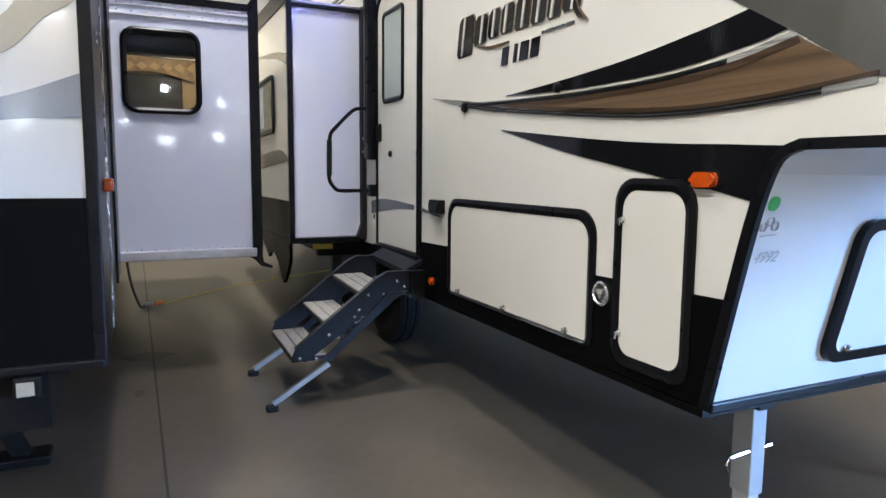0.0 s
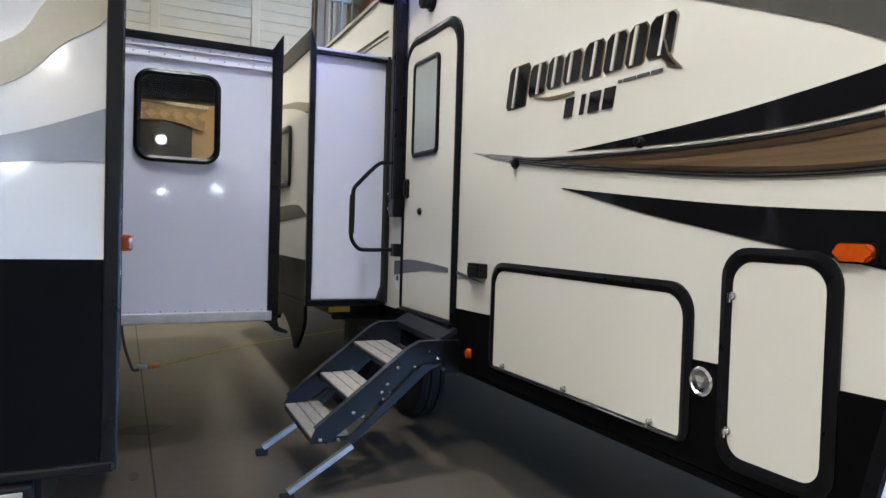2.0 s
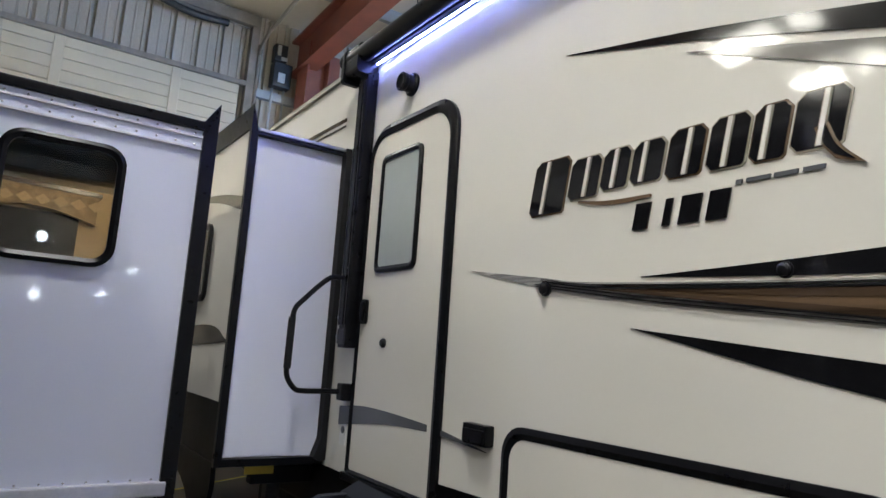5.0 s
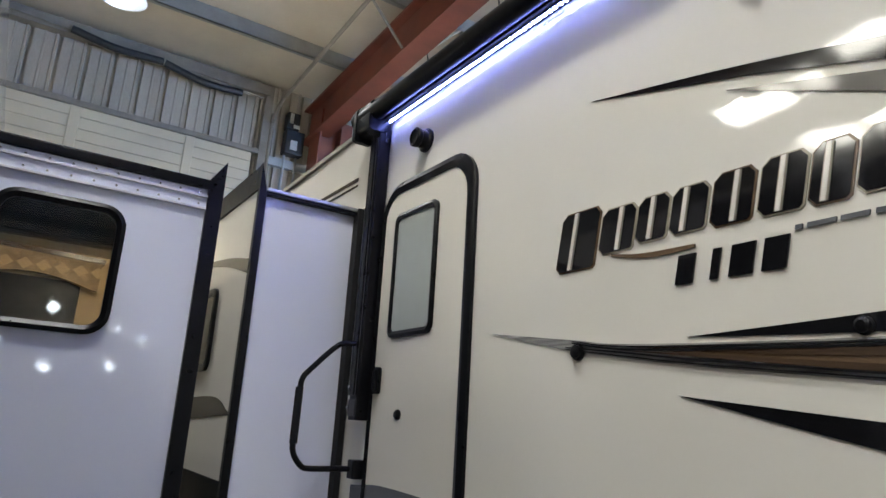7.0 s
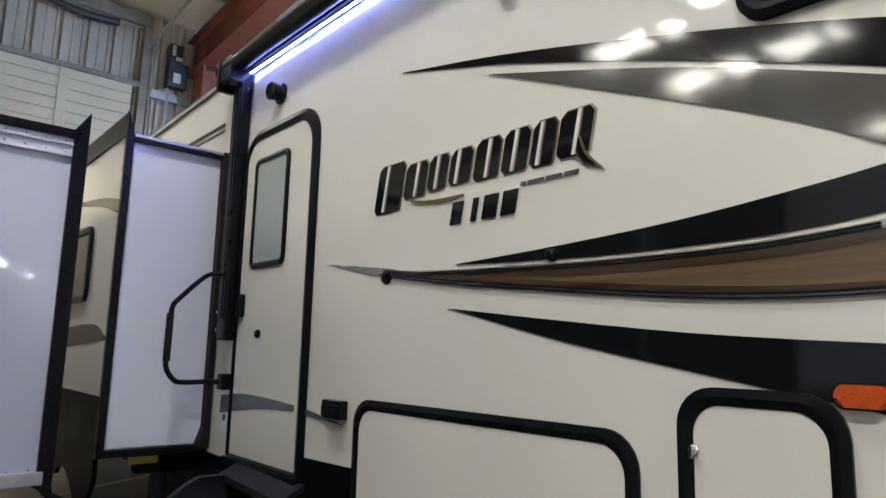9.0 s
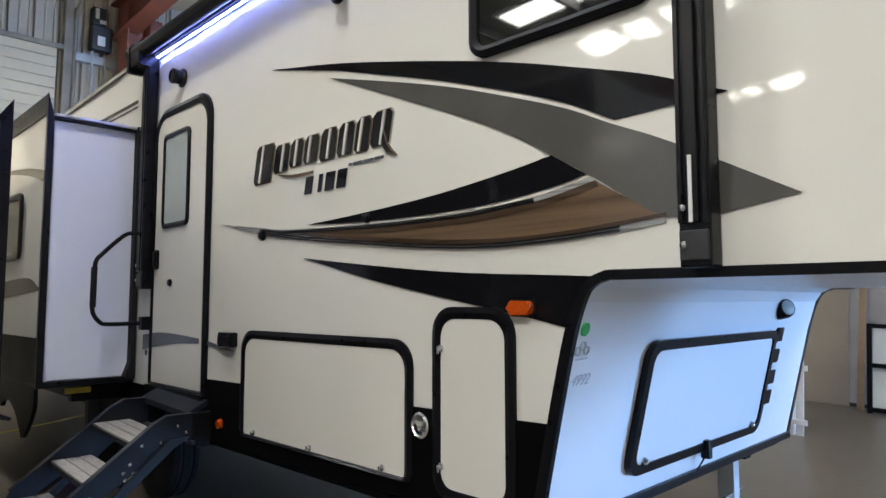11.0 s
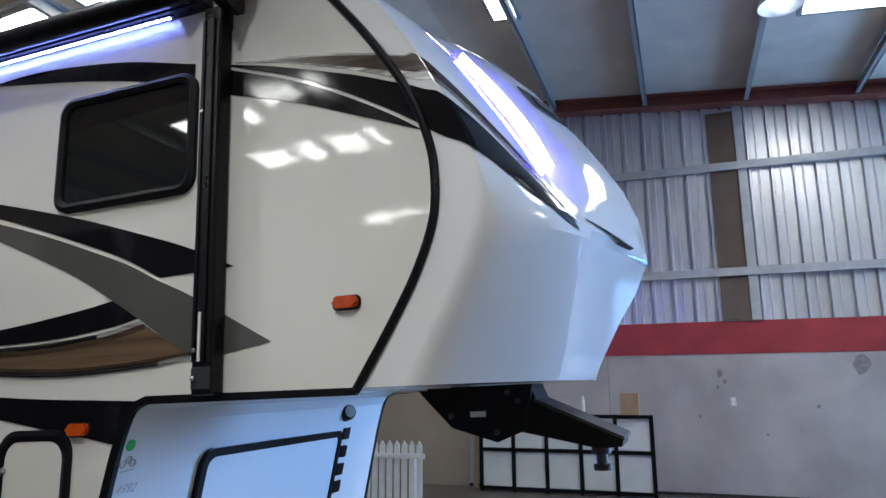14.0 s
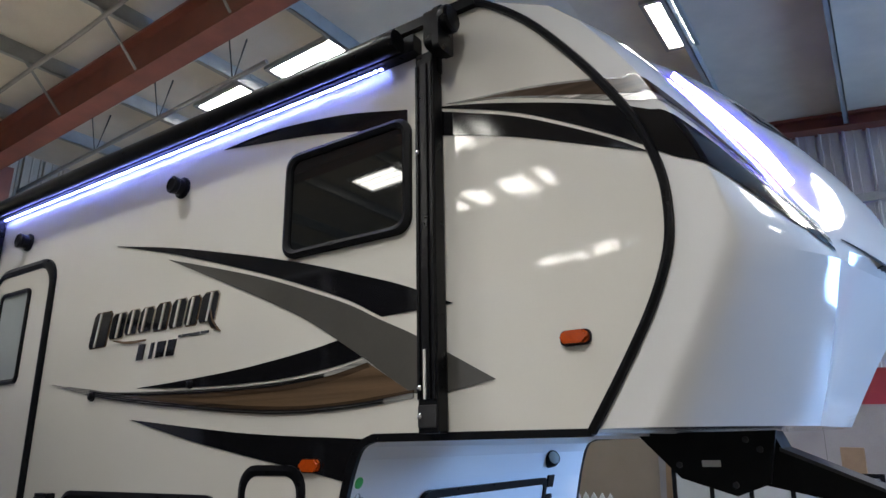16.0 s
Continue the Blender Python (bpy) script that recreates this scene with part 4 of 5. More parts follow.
# crisp corner edges and chin ridge
for e in cap.data.edges:
    a, b = (cap.data.vertices[v].co for v in e.vertices)
    near = [abs(abs(p.x - XC) - (XC - float(np.interp(p.z, LV[:, 0], LV[:, 3])))) < 0.004 for p in (a, b)]
    if (all(near) and max(a.z, b.z) < 2.13) or (abs(a.z - b.z) < 1e-4 and abs(a.z - 2.04) < 1e-3 and max(abs(a.x - XC), abs(b.x - XC)) < 0.74):
        e.use_edge_sharp = True
part("cap_seam", tube(bmesh.new(), [(X0 - 0.004, y, z) for y, z in seam], 0.017, 8), TRIM, trailer, "black curved seam moulding", True)


def cap_band(name, top, bottom, material, lift, label="", n=30, mirror=True):
    """A film on the cap between two lines of (u, z)."""
    for side in (0, 1) if mirror else (0,):
        ft, fb = curve_fn(top), curve_fn(bottom)
        bm = bmesh.new()
        u0, u1 = top[0][0], top[-1][0]
        prev = None
        for k in range(n + 1):
            u = u0 + (u1 - u0) * k / n
            zt, zb = ft(u), fb(u)
            col = []
            for q in range(5):
                p = cap_point(u, zb + (zt - zb) * q / 4, lift)
                col.append(bm.verts.new((2 * XC - p.x if side else p.x, p.y, p.z)))
            if prev:
                for q in range(4):
                    bm.faces.new((prev[q], prev[q + 1], col[q + 1], col[q]))
            prev = col
        ob = part(name, bm, material, cap, label, True)


cap_band("black_swoosh", [(0.02, 2.588), (0.5, 2.552), (1.0, 2.51), (1.5, 2.29), (1.97, 2.075)], [(0.02, 2.40), (0.5, 2.352), (1.0, 2.305), (1.5, 2.165), (1.97, 2.06)], VINYL, 0.004, "", 48)
cap_band("silver_swoosh_edge", [(0.02, 2.724), (0.5, 2.705), (1.0, 2.682), (1.5, 2.40), (1.98, 2.115)], [(0.02, 2.615), (0.5, 2.592), (1.0, 2.562), (1.5, 2.325), (1.98, 2.09)], SILVER, 0.0025, "", 48)
cap_band("brown_swoosh", [(0.02, 2.714), (0.5, 2.696), (1.0, 2.674), (1.5, 2.392), (1.9, 2.165)], [(0.02, 2.65), (0.5, 2.628), (1.0, 2.602), (1.5, 2.352), (1.9, 2.14)], DKBROWN, 0.005, "", 48)
for side in (0, 1):
    bm = bmesh.new()
    pts = [cap_point(1.99 + 0.07 * math.sin(math.pi * k / 14), 2.345 + 0.60 * k / 14, 0.026) for k in range(15)]
    tube(bm, [(2 * XC - p.x if side else p.x, p.y, p.z) for p in pts], 0.014, 8)
    part("light_strip", bm, LEDVIOLET, cap, "glowing violet-blue light strip", True)
cap_band("badge", [(2.55, 2.93), (2.8, 2.92), (3.0, 2.92)], [(2.55, 2.80), (2.8, 2.78), (3.0, 2.78)], VINYL, 0.004, "dark badge panel")
cap_band("badge_inset", [(2.66, 2.90), (2.8, 2.89), (2.92, 2.89)], [(2.66, 2.83), (2.8, 2.82), (2.92, 2.82)], SLATE, 0.007)
cap_band("black_line", [(2.08, 2.125), (2.5, 2.075), (3.0, 2.04)], [(2.08, 2.118), (2.5, 2.055), (3.0, 2.015)], TRIM, 0.004)

# hatch and fittings on the front wall
def front_ring(o, i, d0, d1):
    bm = bmesh.new()
    n = len(o)
    loops = [[bm.verts.new((x, FY(z) - d, z)) for x, z in q] for q, d in ((o, d0), (o, d1), (i, d1), (i, d0))]
    for k in range(4):
        p, q = loops[k], loops[(k + 1) % 4]
        for j in range(n):
            bm.faces.new((p[j], p[(j + 1) % n], q[(j + 1) % n], q[j]))
    return bm


fh = part("front_hatch", on_front(rounded(2.21, 3.48, 0.77, 1.245, (0.06, 0.06, 0.035, 0.06)), 0.0, 0.028), FRONTWHITE, trailer, "white front storage hatch")
part("gasket", front_ring(rounded(2.19, 3.50, 0.75, 1.265, (0.075, 0.075, 0.05, 0.075)), rounded(2.228, 3.462, 0.788, 1.227, (0.05, 0.05, 0.03, 0.05)), 0.0, 0.036), TRIM, fh, "black rubber edge moulding")
for x, z in ((2.30, 0.80), (3.38, 0.80)):
    part("latch", lathe(bmesh.new(), [(0.016, 0), (0.016, 0.008), (0.008, 0.02), (0.003, 0.022)], pose(x, FY(z) - 0.03, z, 90, 0, 0), 12), CHROME, fh)
part("lock_clip", B((2.84, FY(0.77) - 0.06, 0.72), (2.875, FY(0.77) - 0.02, 0.80), 0.005), TRIM, fh)
part("lanyard", tube(bmesh.new(), [(2.857, FY(0.73) - 0.045, 0.73), (2.857, FY(0.6) - 0.02, 0.66)], 0.004, 6), TRIM, fh)
fl = part("flood_lamp", lathe(bmesh.new(), [(0.05, 0), (0.05, 0.05), (0.042, 0.07), (0.02, 0.066)], pose(3.535, 1.515, 1.365, 78, 0, -28), 18), TRIM, trailer, "round black flood lamp", True)
part("lens", lathe(bmesh.new(), [(0.038, 0.0), (0.036, 0.006), (0.003, 0.01)], pose(3.535, 1.515, 1.365, 78, 0, -28) @ Matrix.Translation((0, 0, 0.066)), 16), FROST, fl, "grey glass lens", True)
for k, z in enumerate((1.24, 1.13, 1.02, 0.915)):
    part("vent_cover", on_front(rounded(3.545, 3.625, z - 0.036, z + 0.036, 0.02 if k == 1 else 0.008), 0.0, 0.02), TRIM, trailer, "small black vent cover")
part("green_sticker", on_front([(1.752 + 0.02 * math.cos(radians(a)), 1.322 + 0.022 * math.sin(radians(a))) for a in range(0, 360, 20)], 0.008, 0.0155), GREEN, trailer, "round green inspection sticker")
for k, (x, z) in enumerate(((1.737, 1.252), (1.762, 1.268), (1.787, 1.253))):
    o = [(x + 0.014 * math.cos(radians(a)), z + 0.015 * math.sin(radians(a))) for a in range(0, 360, 20)]
    i = [(x + 0.0122 * math.cos(radians(a)), z + 0.0132 * math.sin(radians(a))) for a in range(0, 360, 20)]
    part("pencil_ring", front_ring(o, i, 0.008, 0.0155), INK, trailer)
part("pencil_bar", on_front([(1.735, 1.222), (1.80, 1.226), (1.80, 1.229), (1.735, 1.225)], 0.008, 0.0155), INK, trailer)
ink = bpy.data.curves.new("pencil_number", "FONT")
ink.body, ink.size, ink.shear, ink.extrude = "4992", 0.052, 0.4, 0.0008
writing = bpy.data.objects.new("pencil_writing", ink)
me = bpy.data.meshes.new_from_object(writing)
bpy.data.objects.remove(writing)
me.transform(pose(1.725, FY(1.14) - 0.0135, 1.14, 103.1, 0, 0))
bm = bmesh.new()
bm.from_mesh(me)
part("pencil_number", bm, INK, trailer, "faint pencilled number")

# chassis, landing jacks, wheels
ch = part("chassis_rail", B((2.05, 1.75, 0.56), (2.13, 9.0, 0.64)), PINBLACK, trailer, "black frame rail")
part("chassis_rail", B((3.65, 1.75, 0.56), (3.73, 9.0, 0.64)), PINBLACK, trailer)
part("underbelly", B((X0 + 0.03, 1.72, 0.59), (X1 - 0.03, 9.3, 0.62)), PINBLACK, trailer)
JY = 1.82
for x in (2.09, 3.59):
    jk = part("landing_jack", B((x - 0.036, JY - 0.045, 0.22), (x + 0.036, JY + 0.045, 0.64), 0.006), GIRT, trailer, "bare steel landing jack")
    part("inner_leg", B((x - 0.029, JY - 0.037, -0.06), (x + 0.029, JY + 0.037, 0.6), 0.005), DULLALU, jk, "bare galvanised leg")
    part("foot", B((x - 0.1, JY - 0.11, -0.083), (x + 0.1, JY + 0.11, -0.05), 0.008), STEEL, jk)
    for k in range(6):
        part("pin_hole", lathe(bmesh.new(), [(0.009, 0), (0.009, 0.002)], pose(x, JY - 0.0375, -0.06 + k * 0.05, 90, 0, 0), 10), PINBLACK, jk)
    part("pin", tube(bmesh.new(), [(x - 0.13, JY - 0.03, 0.385), (x + 0.08, JY - 0.03, 0.40)], 0.011, 8), CHROME, jk, "chrome pull pin")
    part("pin_ring", tube(bmesh.new(), [(x - 0.13, JY - 0.03, 0.385), (x - 0.15, JY - 0.03, 0.36), (x - 0.135, JY - 0.03, 0.33)], 0.005, 6), CHROME, jk)
part("jack_crossbar", tube(bmesh.new(), [(2.05, JY + 0.1, 0.60), (3.7, JY + 0.1, 0.60)], 0.03, 8), PINBLACK, trailer)
part("crank_shaft", tube(bmesh.new(), [(1.75, 4.25, 0.56), (2.1, 4.25, 0.54)], 0.02, 8), STEEL, trailer)


def wheel(y):
    w = part("wheel", lathe(bmesh.new(), [(0.20, -0.105), (0.30, -0.11), (0.345, -0.085), (0.36, -0.05), (0.352, -0.045), (0.352, -0.03), (0.36, -0.025), (0.36, 0.025), (0.352, 0.03), (0.352, 0.045), (0.36, 0.05), (0.345, 0.085), (0.30, 0.11), (0.20, 0.105)], pose(1.94, y, 0.36 + 0.0384 * (y - 4.3), 0, 90, 0), 40), RUBBER, trailer, "black tyred trailer wheel", True)
    part("rim", lathe(bmesh.new(), [(0.205, -0.09), (0.195, -0.1), (0.18, -0.06), (0.1, -0.05), (0.09, -0.09), (0.05, -0.1), (0.01, -0.1)], pose(1.94, y, 0.36 + 0.0384 * (y - 4.3), 0, 90, 0), 28), STEEL, w, "dark steel rim", True)
    for k in range(6):
        a = radians(60 * k)
        part("wheel_nut", lathe(bmesh.new(), [(0.012, 0), (0.012, 0.02), (0.006, 0.024)], pose(1.885, y + 0.13 * math.cos(a), 0.36 + 0.0384 * (y - 4.3) + 0.13 * math.sin(a), 0, -90, 0), 6), CHROME, w)


wheel(5.15), wheel(6.15)

# pin box under the nose
pb = part("pin_box", P([(0.66, 1.495), (0.50, 1.315), (0.28, 1.245), (0.18, 1.28), (-0.17, 1.20), (-0.275, 1.205), (-0.285, 1.24), (0.09, 1.415), (0.12, 1.495)], "x", 2.735, 3.055), PINBLACK, trailer, "black steel pin box")
part("side_plate", P([(0.68, 1.495), (0.50, 1.305), (0.28, 1.235), (0.15, 1.285), (0.10, 1.495)], "x", 2.705, 2.734), PINBLACK, pb)
part("king_pin", lathe(bmesh.new(), [(0.045, 0), (0.045, -0.04), (0.025, -0.045), (0.025, -0.085), (0.042, -0.09), (0.042, -0.115)], pose(2.895, -0.165, 1.205), 16), STEEL, pb, "", True)
part("top_rail", P([(0.10, 1.428), (-0.29, 1.25), (-0.29, 1.236), (0.10, 1.412)], "x", 2.715, 3.075), STEEL, pb)
part("data_label", B((2.698, 0.33, 1.352), (2.704, 0.405, 1.378)), PAPER, pb, "small white label")
for y, z in ((0.50, 1.36), (0.28, 1.28), (0.17, 1.42), (0.22, 1.46)):
    part("bolt", lathe(bmesh.new(), [(0.014, 0), (0.014, 0.008), (0.006, 0.012)], pose(2.70, y, z, 0, -90, 0), 6), STEEL, pb)

# slide-out of the trailer
so = part("slide_out", B((1.13, 5.20, 0.90), (1.80, 8.6, 2.63), 0.01), FRP, trailer, "white slide-out room end panel")
part("outer_face", B((1.118, 5.21, 0.86), (1.129, 8.6, 2.66)), GEL, so, "cream outer wall of the slide-out")
bm = P([(1.10, 0.86), (1.14, 0.86), (1.14, 2.62), (1.135, 2.66), (1.10, 2.79)], "y", 5.165, 5.20)
part("end_flange", bm, TRIM, so, "black slide-out corner flange")
part("top_flange", B((1.14, 5.165, 2.622), (1.70, 5.205, 2.642), 0.004), TRIM, so)
part("top_trim", B((1.14, 5.16, 2.643), (1.70, 5.205, 2.662), 0.004), ALU, so, "pale aluminium top trim")
part("bottom_flange", B((1.13, 5.165, 0.86), (1.70, 5.205, 0.90), 0.006), TRIM, so)
part("side_gasket", P([(1.655, 0.88), (1.70, 0.88), (1.70, 2.66), (1.665, 2.66), (1.665, 1.0), (1.63, 0.90)], "y", 5.14, 5.20), RUBBER, so, "black rubber seal")
part("roof_fin", P([(1.10, 2.785), (1.106, 2.66), (1.128, 2.66), (1.115, 2.785)], "y", 5.201, 8.6), TRIM, so, "black topper flange")
part("roof_cover", B((1.13, 5.206, 2.634), (1.705, 8.6, 2.652)), TRIM, so)
sw = part("slide_window", ring(bmesh.new(), rounded(5.75, 6.75, 1.72, 2.2, 0.07), rounded(5.79, 6.71, 1.76, 2.16, 0.045), "x", 1.118, 1.10, 0.006), TRIM, so, "black framed tinted slide window", True)
part("pane", P(rounded(5.78, 6.72, 1.75, 2.17, 0.05), "x", 1.108, 1.114), DARKGLASS, sw)
part("blind", B((1.101, 6.2, 1.78), (1.107, 6.6, 2.14)), PAPER, sw)
for top, bot, m in (([(5.22, 2.28), (5.7, 2.36), (6.6, 2.45)], [(5.22, 2.20), (5.7, 2.31), (6.6, 2.44)], GREY), ([(5.25, 1.50), (5.6, 1.58), (6.6, 1.55)], [(5.25, 1.49), (5.6, 1.47), (6.6, 1.42)], VINYL)):
    swoosh("swoosh", top, bot, m, 1, "", 20, so, 1.118)
part("lower_black", B((1.112, 5.21, 0.82), (1.118, 8.6, 1.18)), SKIRT, so)
# drop bracket and scalloped skirt below the slide
part("scallop_bracket", P(smooth_line([(5.2, 0.84), (5.2, 0.74), (5.28, 0.64), (5.40, 0.54), (5.46, 0.52), (5.52, 0.57), (5.66, 0.67), (5.85, 0.73), (6.0, 0.70), (6.06, 0.66), (6.15, 0.71), (6.32, 0.78)], 5) + [(6.5, 0.84), (6.5, 0.88), (5.2, 0.88)], "x", 1.10, 1.125), SKIRT, so, "black scalloped fender edge")
part("support_arm", B((1.35, 5.3, 0.74), (2.1, 5.38, 0.84), 0.008), PINBLACK, so)
part("warning_tag", B((1.30, 5.27, 0.80), (1.46, 5.278, 0.84)), YELLOW, so, "yellow caution label")
part("stabiliser", B((1.52, 5.5, 0.06), (1.60, 5.58, 0.80), 0.008), STEEL, trailer, "steel stabiliser leg")
part("stabiliser_foot", B((1.46, 5.44, 0.048), (1.66, 5.64, 0.07), 0.006), STEEL, trailer)

# ---- folding entry steps ----
steps = thing("entry_steps", "folded-out slate steel entry steps with three treads", "steps", at=(1.2, 4.36, 0))
PLATE = [(1.61, 0.797), (1.455, 0.797), (1.385, 0.762), (0.875, 0.36), (0.852, 0.308), (0.935, 0.273), (1.475, 0.645), (1.61, 0.648)]
for y in (4.03, 4.67):
    pl = part("side_plate", P(PLATE, "y", y - 0.004, y + 0.004), STEP, steps)
    part("lip", P([(1.60, 0.803), (1.452, 0.803), (1.38, 0.767), (0.868, 0.365), (0.876, 0.357), (1.387, 0.758), (1.455, 0.794), (1.60, 0.794)], "y", y - 0.02, y + 0.02), STEP, pl)
    o = -0.016 if y < 4.3 else 0.016
    part("outer_rail", P([(1.58, 0.672), (1.5, 0.63), (1.078, 0.268), (1.04, 0.288), (1.47, 0.672)], "y", y + o - 0.012, y + o + 0.012), STEP, pl)
    lg = part("leg", P([(1.066, 0.268), (1.083, 0.244), (0.745, 0.035), (0.728, 0.058)], "y", y + o - 0.016, y + o + 0.016), ALU, steps, "bare aluminium leg")
    part("foot", B((0.695, y + o - 0.024, 0.0), (0.765, y + o + 0.024, 0.036), 0.008), RUBBER, lg, "black rubber foot")
    for x, z in ((0.90, 0.30), (1.0, 0.29), (1.08, 0.43), (1.14, 0.40), (1.24, 0.53), (1.27, 0.57), (1.25, 0.49), (1.29, 0.52), (1.33, 0.66), (1.43, 0.66), (1.52, 0.74), (1.57, 0.70), (1.57, 0.66)):
        part("bolt", lathe(bmesh.new(), [(0.011, 0), (0.011, 0.004), (0.004, 0.007)], pose(x, y + (-0.0045 if o < 0 else 0.0045), z, 90 if o < 0 else -90, 0, 0), 8), CHROME, pl)
for x, z in ((0.885, 0.305), (1.10, 0.485), (1.31, 0.67)):
    tr = part("tread", B((x - 0.03, 4.038, z - 0.03), (x + 0.19, 4.662, z - 0.002), 0.004), STEP, steps)
    for k in range(3):
        part("tread_board", B((x - 0.03 + k * 0.073, 4.04, z - 0.002), (x + 0.037 + k * 0.073, 4.66, z + 0.012), 0.003), TREAD, tr, "grooved grey composite board")
part("hinge_pan", P([(1.58, 0.80), (1.70, 0.86), (1.70, 0.83), (1.58, 0.765)], "y", 4.05, 4.72), STEP, steps)
part("mount_bar", tube(bmesh.new(), [(1.60, 4.0, 0.64), (1.60, 4.7, 0.64)], 0.012, 8), STEEL, steps)
for y in (4.03, 4.67):
    part("mount_hook", B((1.60, y - 0.02, 0.62), (1.705, y + 0.02, 0.80), 0.006), PINBLACK, steps)

# ---- neighbouring trailer ----
LX, LY = -0.075, 2.56
rv = thing("neighbouring_trailer", "white and grey parked trailer with black lower wall", "travel trailer", at=(-1.3, 5, 0))
bm = B((-2.55, LY, 0.77), (LX, 9.4, 2.90), 0.02)
part("body", bm, LRVWHITE, rv)
part("lower_wall", B((-2.54, LY - 0.006, 0.78), (LX - 0.004, LY + 0.003, 1.315)), SKIRT, rv, "black lower end wall")
part("lower_side", B((LX - 0.002, 3.26, 0.74), (LX + 0.005, 4.19, 2.85)), SKIRT, rv)
part("bottom_rail", B((-2.56, LY - 0.014, 0.755), (LX + 0.003, LY + 0.01, 0.785), 0.008), TRIM, rv)
part("corner_moulding", B((LX - 0.03, LY - 0.012, 0.76), (LX + 0.010, LY + 0.05, 2.91), 0.006), TRIM, rv, "dark corner moulding")
bm = bmesh.new()
prism(bm, smooth_line([(-1.6, 1.42), (-0.8, 1.50), (-0.34, 1.615), (LX - 0.02, 1.71)], 8) + smooth_line([(LX - 0.02, 1.57), (-0.34, 1.55), (-0.8, 1.47), (-1.6, 1.40)], 8), "y", LY - 0.004, LY + 0.001)
part("grey_swoosh", bm, LRVGREY, rv, "grey vinyl swoosh")
bm = bmesh.new()
prism(bm, smooth_line([(-1.5, 1.56), (-0.7, 1.63), (-0.34, 1.735), (-0.2, 1.86), (LX - 0.02, 1.96), (LX - 0.02, 2.2)], 6) + smooth_line([(-0.12, 2.12), (-0.24, 1.96), (-0.34, 1.84), (-0.7, 1.72), (-1.5, 1.62)], 6), "y", LY - 0.004, LY + 0.001)
part("tan_swoosh", bm, TAN, rv, "tan vinyl swoosh")
lm = part("marker_lamp", B((LX + 0.008, 2.86, 1.325), (LX + 0.044, 2.95, 1.375), 0.010), AMBER, rv, "amber side marker lamp")
part("side_moulding", B((LX, LY + 0.05, 0.74), (LX + 0.008, 3.25, 2.88)), TRIM, rv)
part("slide_surround", B((LX, 4.2, 0.78), (LX + 0.02, 4.78, 2.56), 0.004), TRIM, rv, "black slide-out surround")
foil = [(3.31 + 0.02 * math.sin(z * 9.1), z) for z in np.linspace(0.72, 2.86, 40)] + [(3.40 + 0.022 * math.sin(z * 13.7 + 1) + 0.012 * math.sin(z * 37), z) for z in np.linspace(2.86, 0.72, 40)]
part("seal_strip", P(foil, "x", LX + 0.0055, LX + 0.013), FOIL, rv, "crumpled silver seal strip")
for z in (1.87, 1.90):
    part("screw", lathe(bmesh.new(), [(0.012, 0), (0.01, 0.006), (0.002, 0.008)], pose(LX + 0.004, 2.95, z, 0, 90, 0), 10), CHROME, rv)
bx = part("plate_lamp", B((-0.335, LY - 0.03, 0.682), (-0.255, LY + 0.03, 0.752), 0.008), TRIM, rv, "small licence lamp")
part("lens", B((-0.325, LY - 0.035, 0.692), (-0.275, LY - 0.03, 0.738), 0.002), TAN, bx)
part("frame_rail", B((-0.42, LY + 0.03, 0.56), (-0.24, 9.3, 0.77)), PINBLACK, rv)
jk = part("corner_jack", P([(-0.78, 0.58), (-0.68, 0.58), (-0.46, 0.04), (-0.54, 0.04)], "y", 3.74, 3.80), PINBLACK, rv, "black folding corner jack")
part("foot", B((-0.62, 3.69, -0.0), (-0.38, 3.85, 0.045), 0.01), PINBLACK, jk)

# its slide-out
SY = 4.8
hole = rounded(0.02, 0.44, 1.79, 2.27, 0.07)
edge = []
for x, z in hole:
    dx, dz = x - 0.23, z - 2.03
    f = min((0.545 if dx > 0 else 0.305) / max(abs(dx), 1e-6), (0.44 if dz > 0 else 1.15) / max(abs(dz), 1e-6))
    edge.append((0.23 + dx * f, 2.03 + dz * f))
for cx, cz in ((LX, 0.88), (0.775, 0.88), (0.775, 2.47), (LX, 2.47)):
    k = min(range(len(edge)), key=lambda i: (edge[i][0] - cx) ** 2 + (edge[i][1] - cz) ** 2)
    edge[k] = (cx, cz)
sl = part("slide_out", ring(bmesh.new(), edge, hole, "y", SY + 0.04, SY, 0.0), FRP, rv, "white slide-out end panel")
bm = B((LX, SY + 0.04, 0.88), (0.775, 8.3, 0.92))
box(bm, (LX, SY + 0.04, 2.43), (0.775, 8.3, 2.47)), box(bm, (0.735, SY + 0.04, 0.92), (0.775, 8.3, 2.43))
part("slide_shell", bm, LRVWHITE, sl)
part("inner_wall", B((LX, 6.65, 0.92), (0.735, 6.70, 2.43)), INSIDE, sl, "warm beige inner wall")
part("upper_cabinet", B((LX, SY + 0.08, 2.15), (0.735, 5.0, 2.43), 0.01), PINBLACK, sl, "dark upper cabinet")
part("valance", P(smooth_line([(-0.06, 2.225), (0.16, 2.255), (0.36, 2.235), (0.54, 2.185)], 6) + [(0.56, 2.185), (0.56, 2.36), (-0.06, 2.385)], "y", 6.5, 6.56), VALANCE, sl, "arched patterned valance")
part("valance_cap", P([(-0.07, 2.385), (0.575, 2.36), (0.575, 2.385), (-0.07, 2.41)], "y", 6.47, 6.58), DKBROWN, sl)
for k in range(6):
    part("valance_motif", P([(0.0 + k * 0.1, 2.30), (0.045 + k * 0.1, 2.335), (0.09 + k * 0.1, 2.295), (0.045 + k * 0.1, 2.262)], "y", 6.494, 6.499), INSIDE, sl)
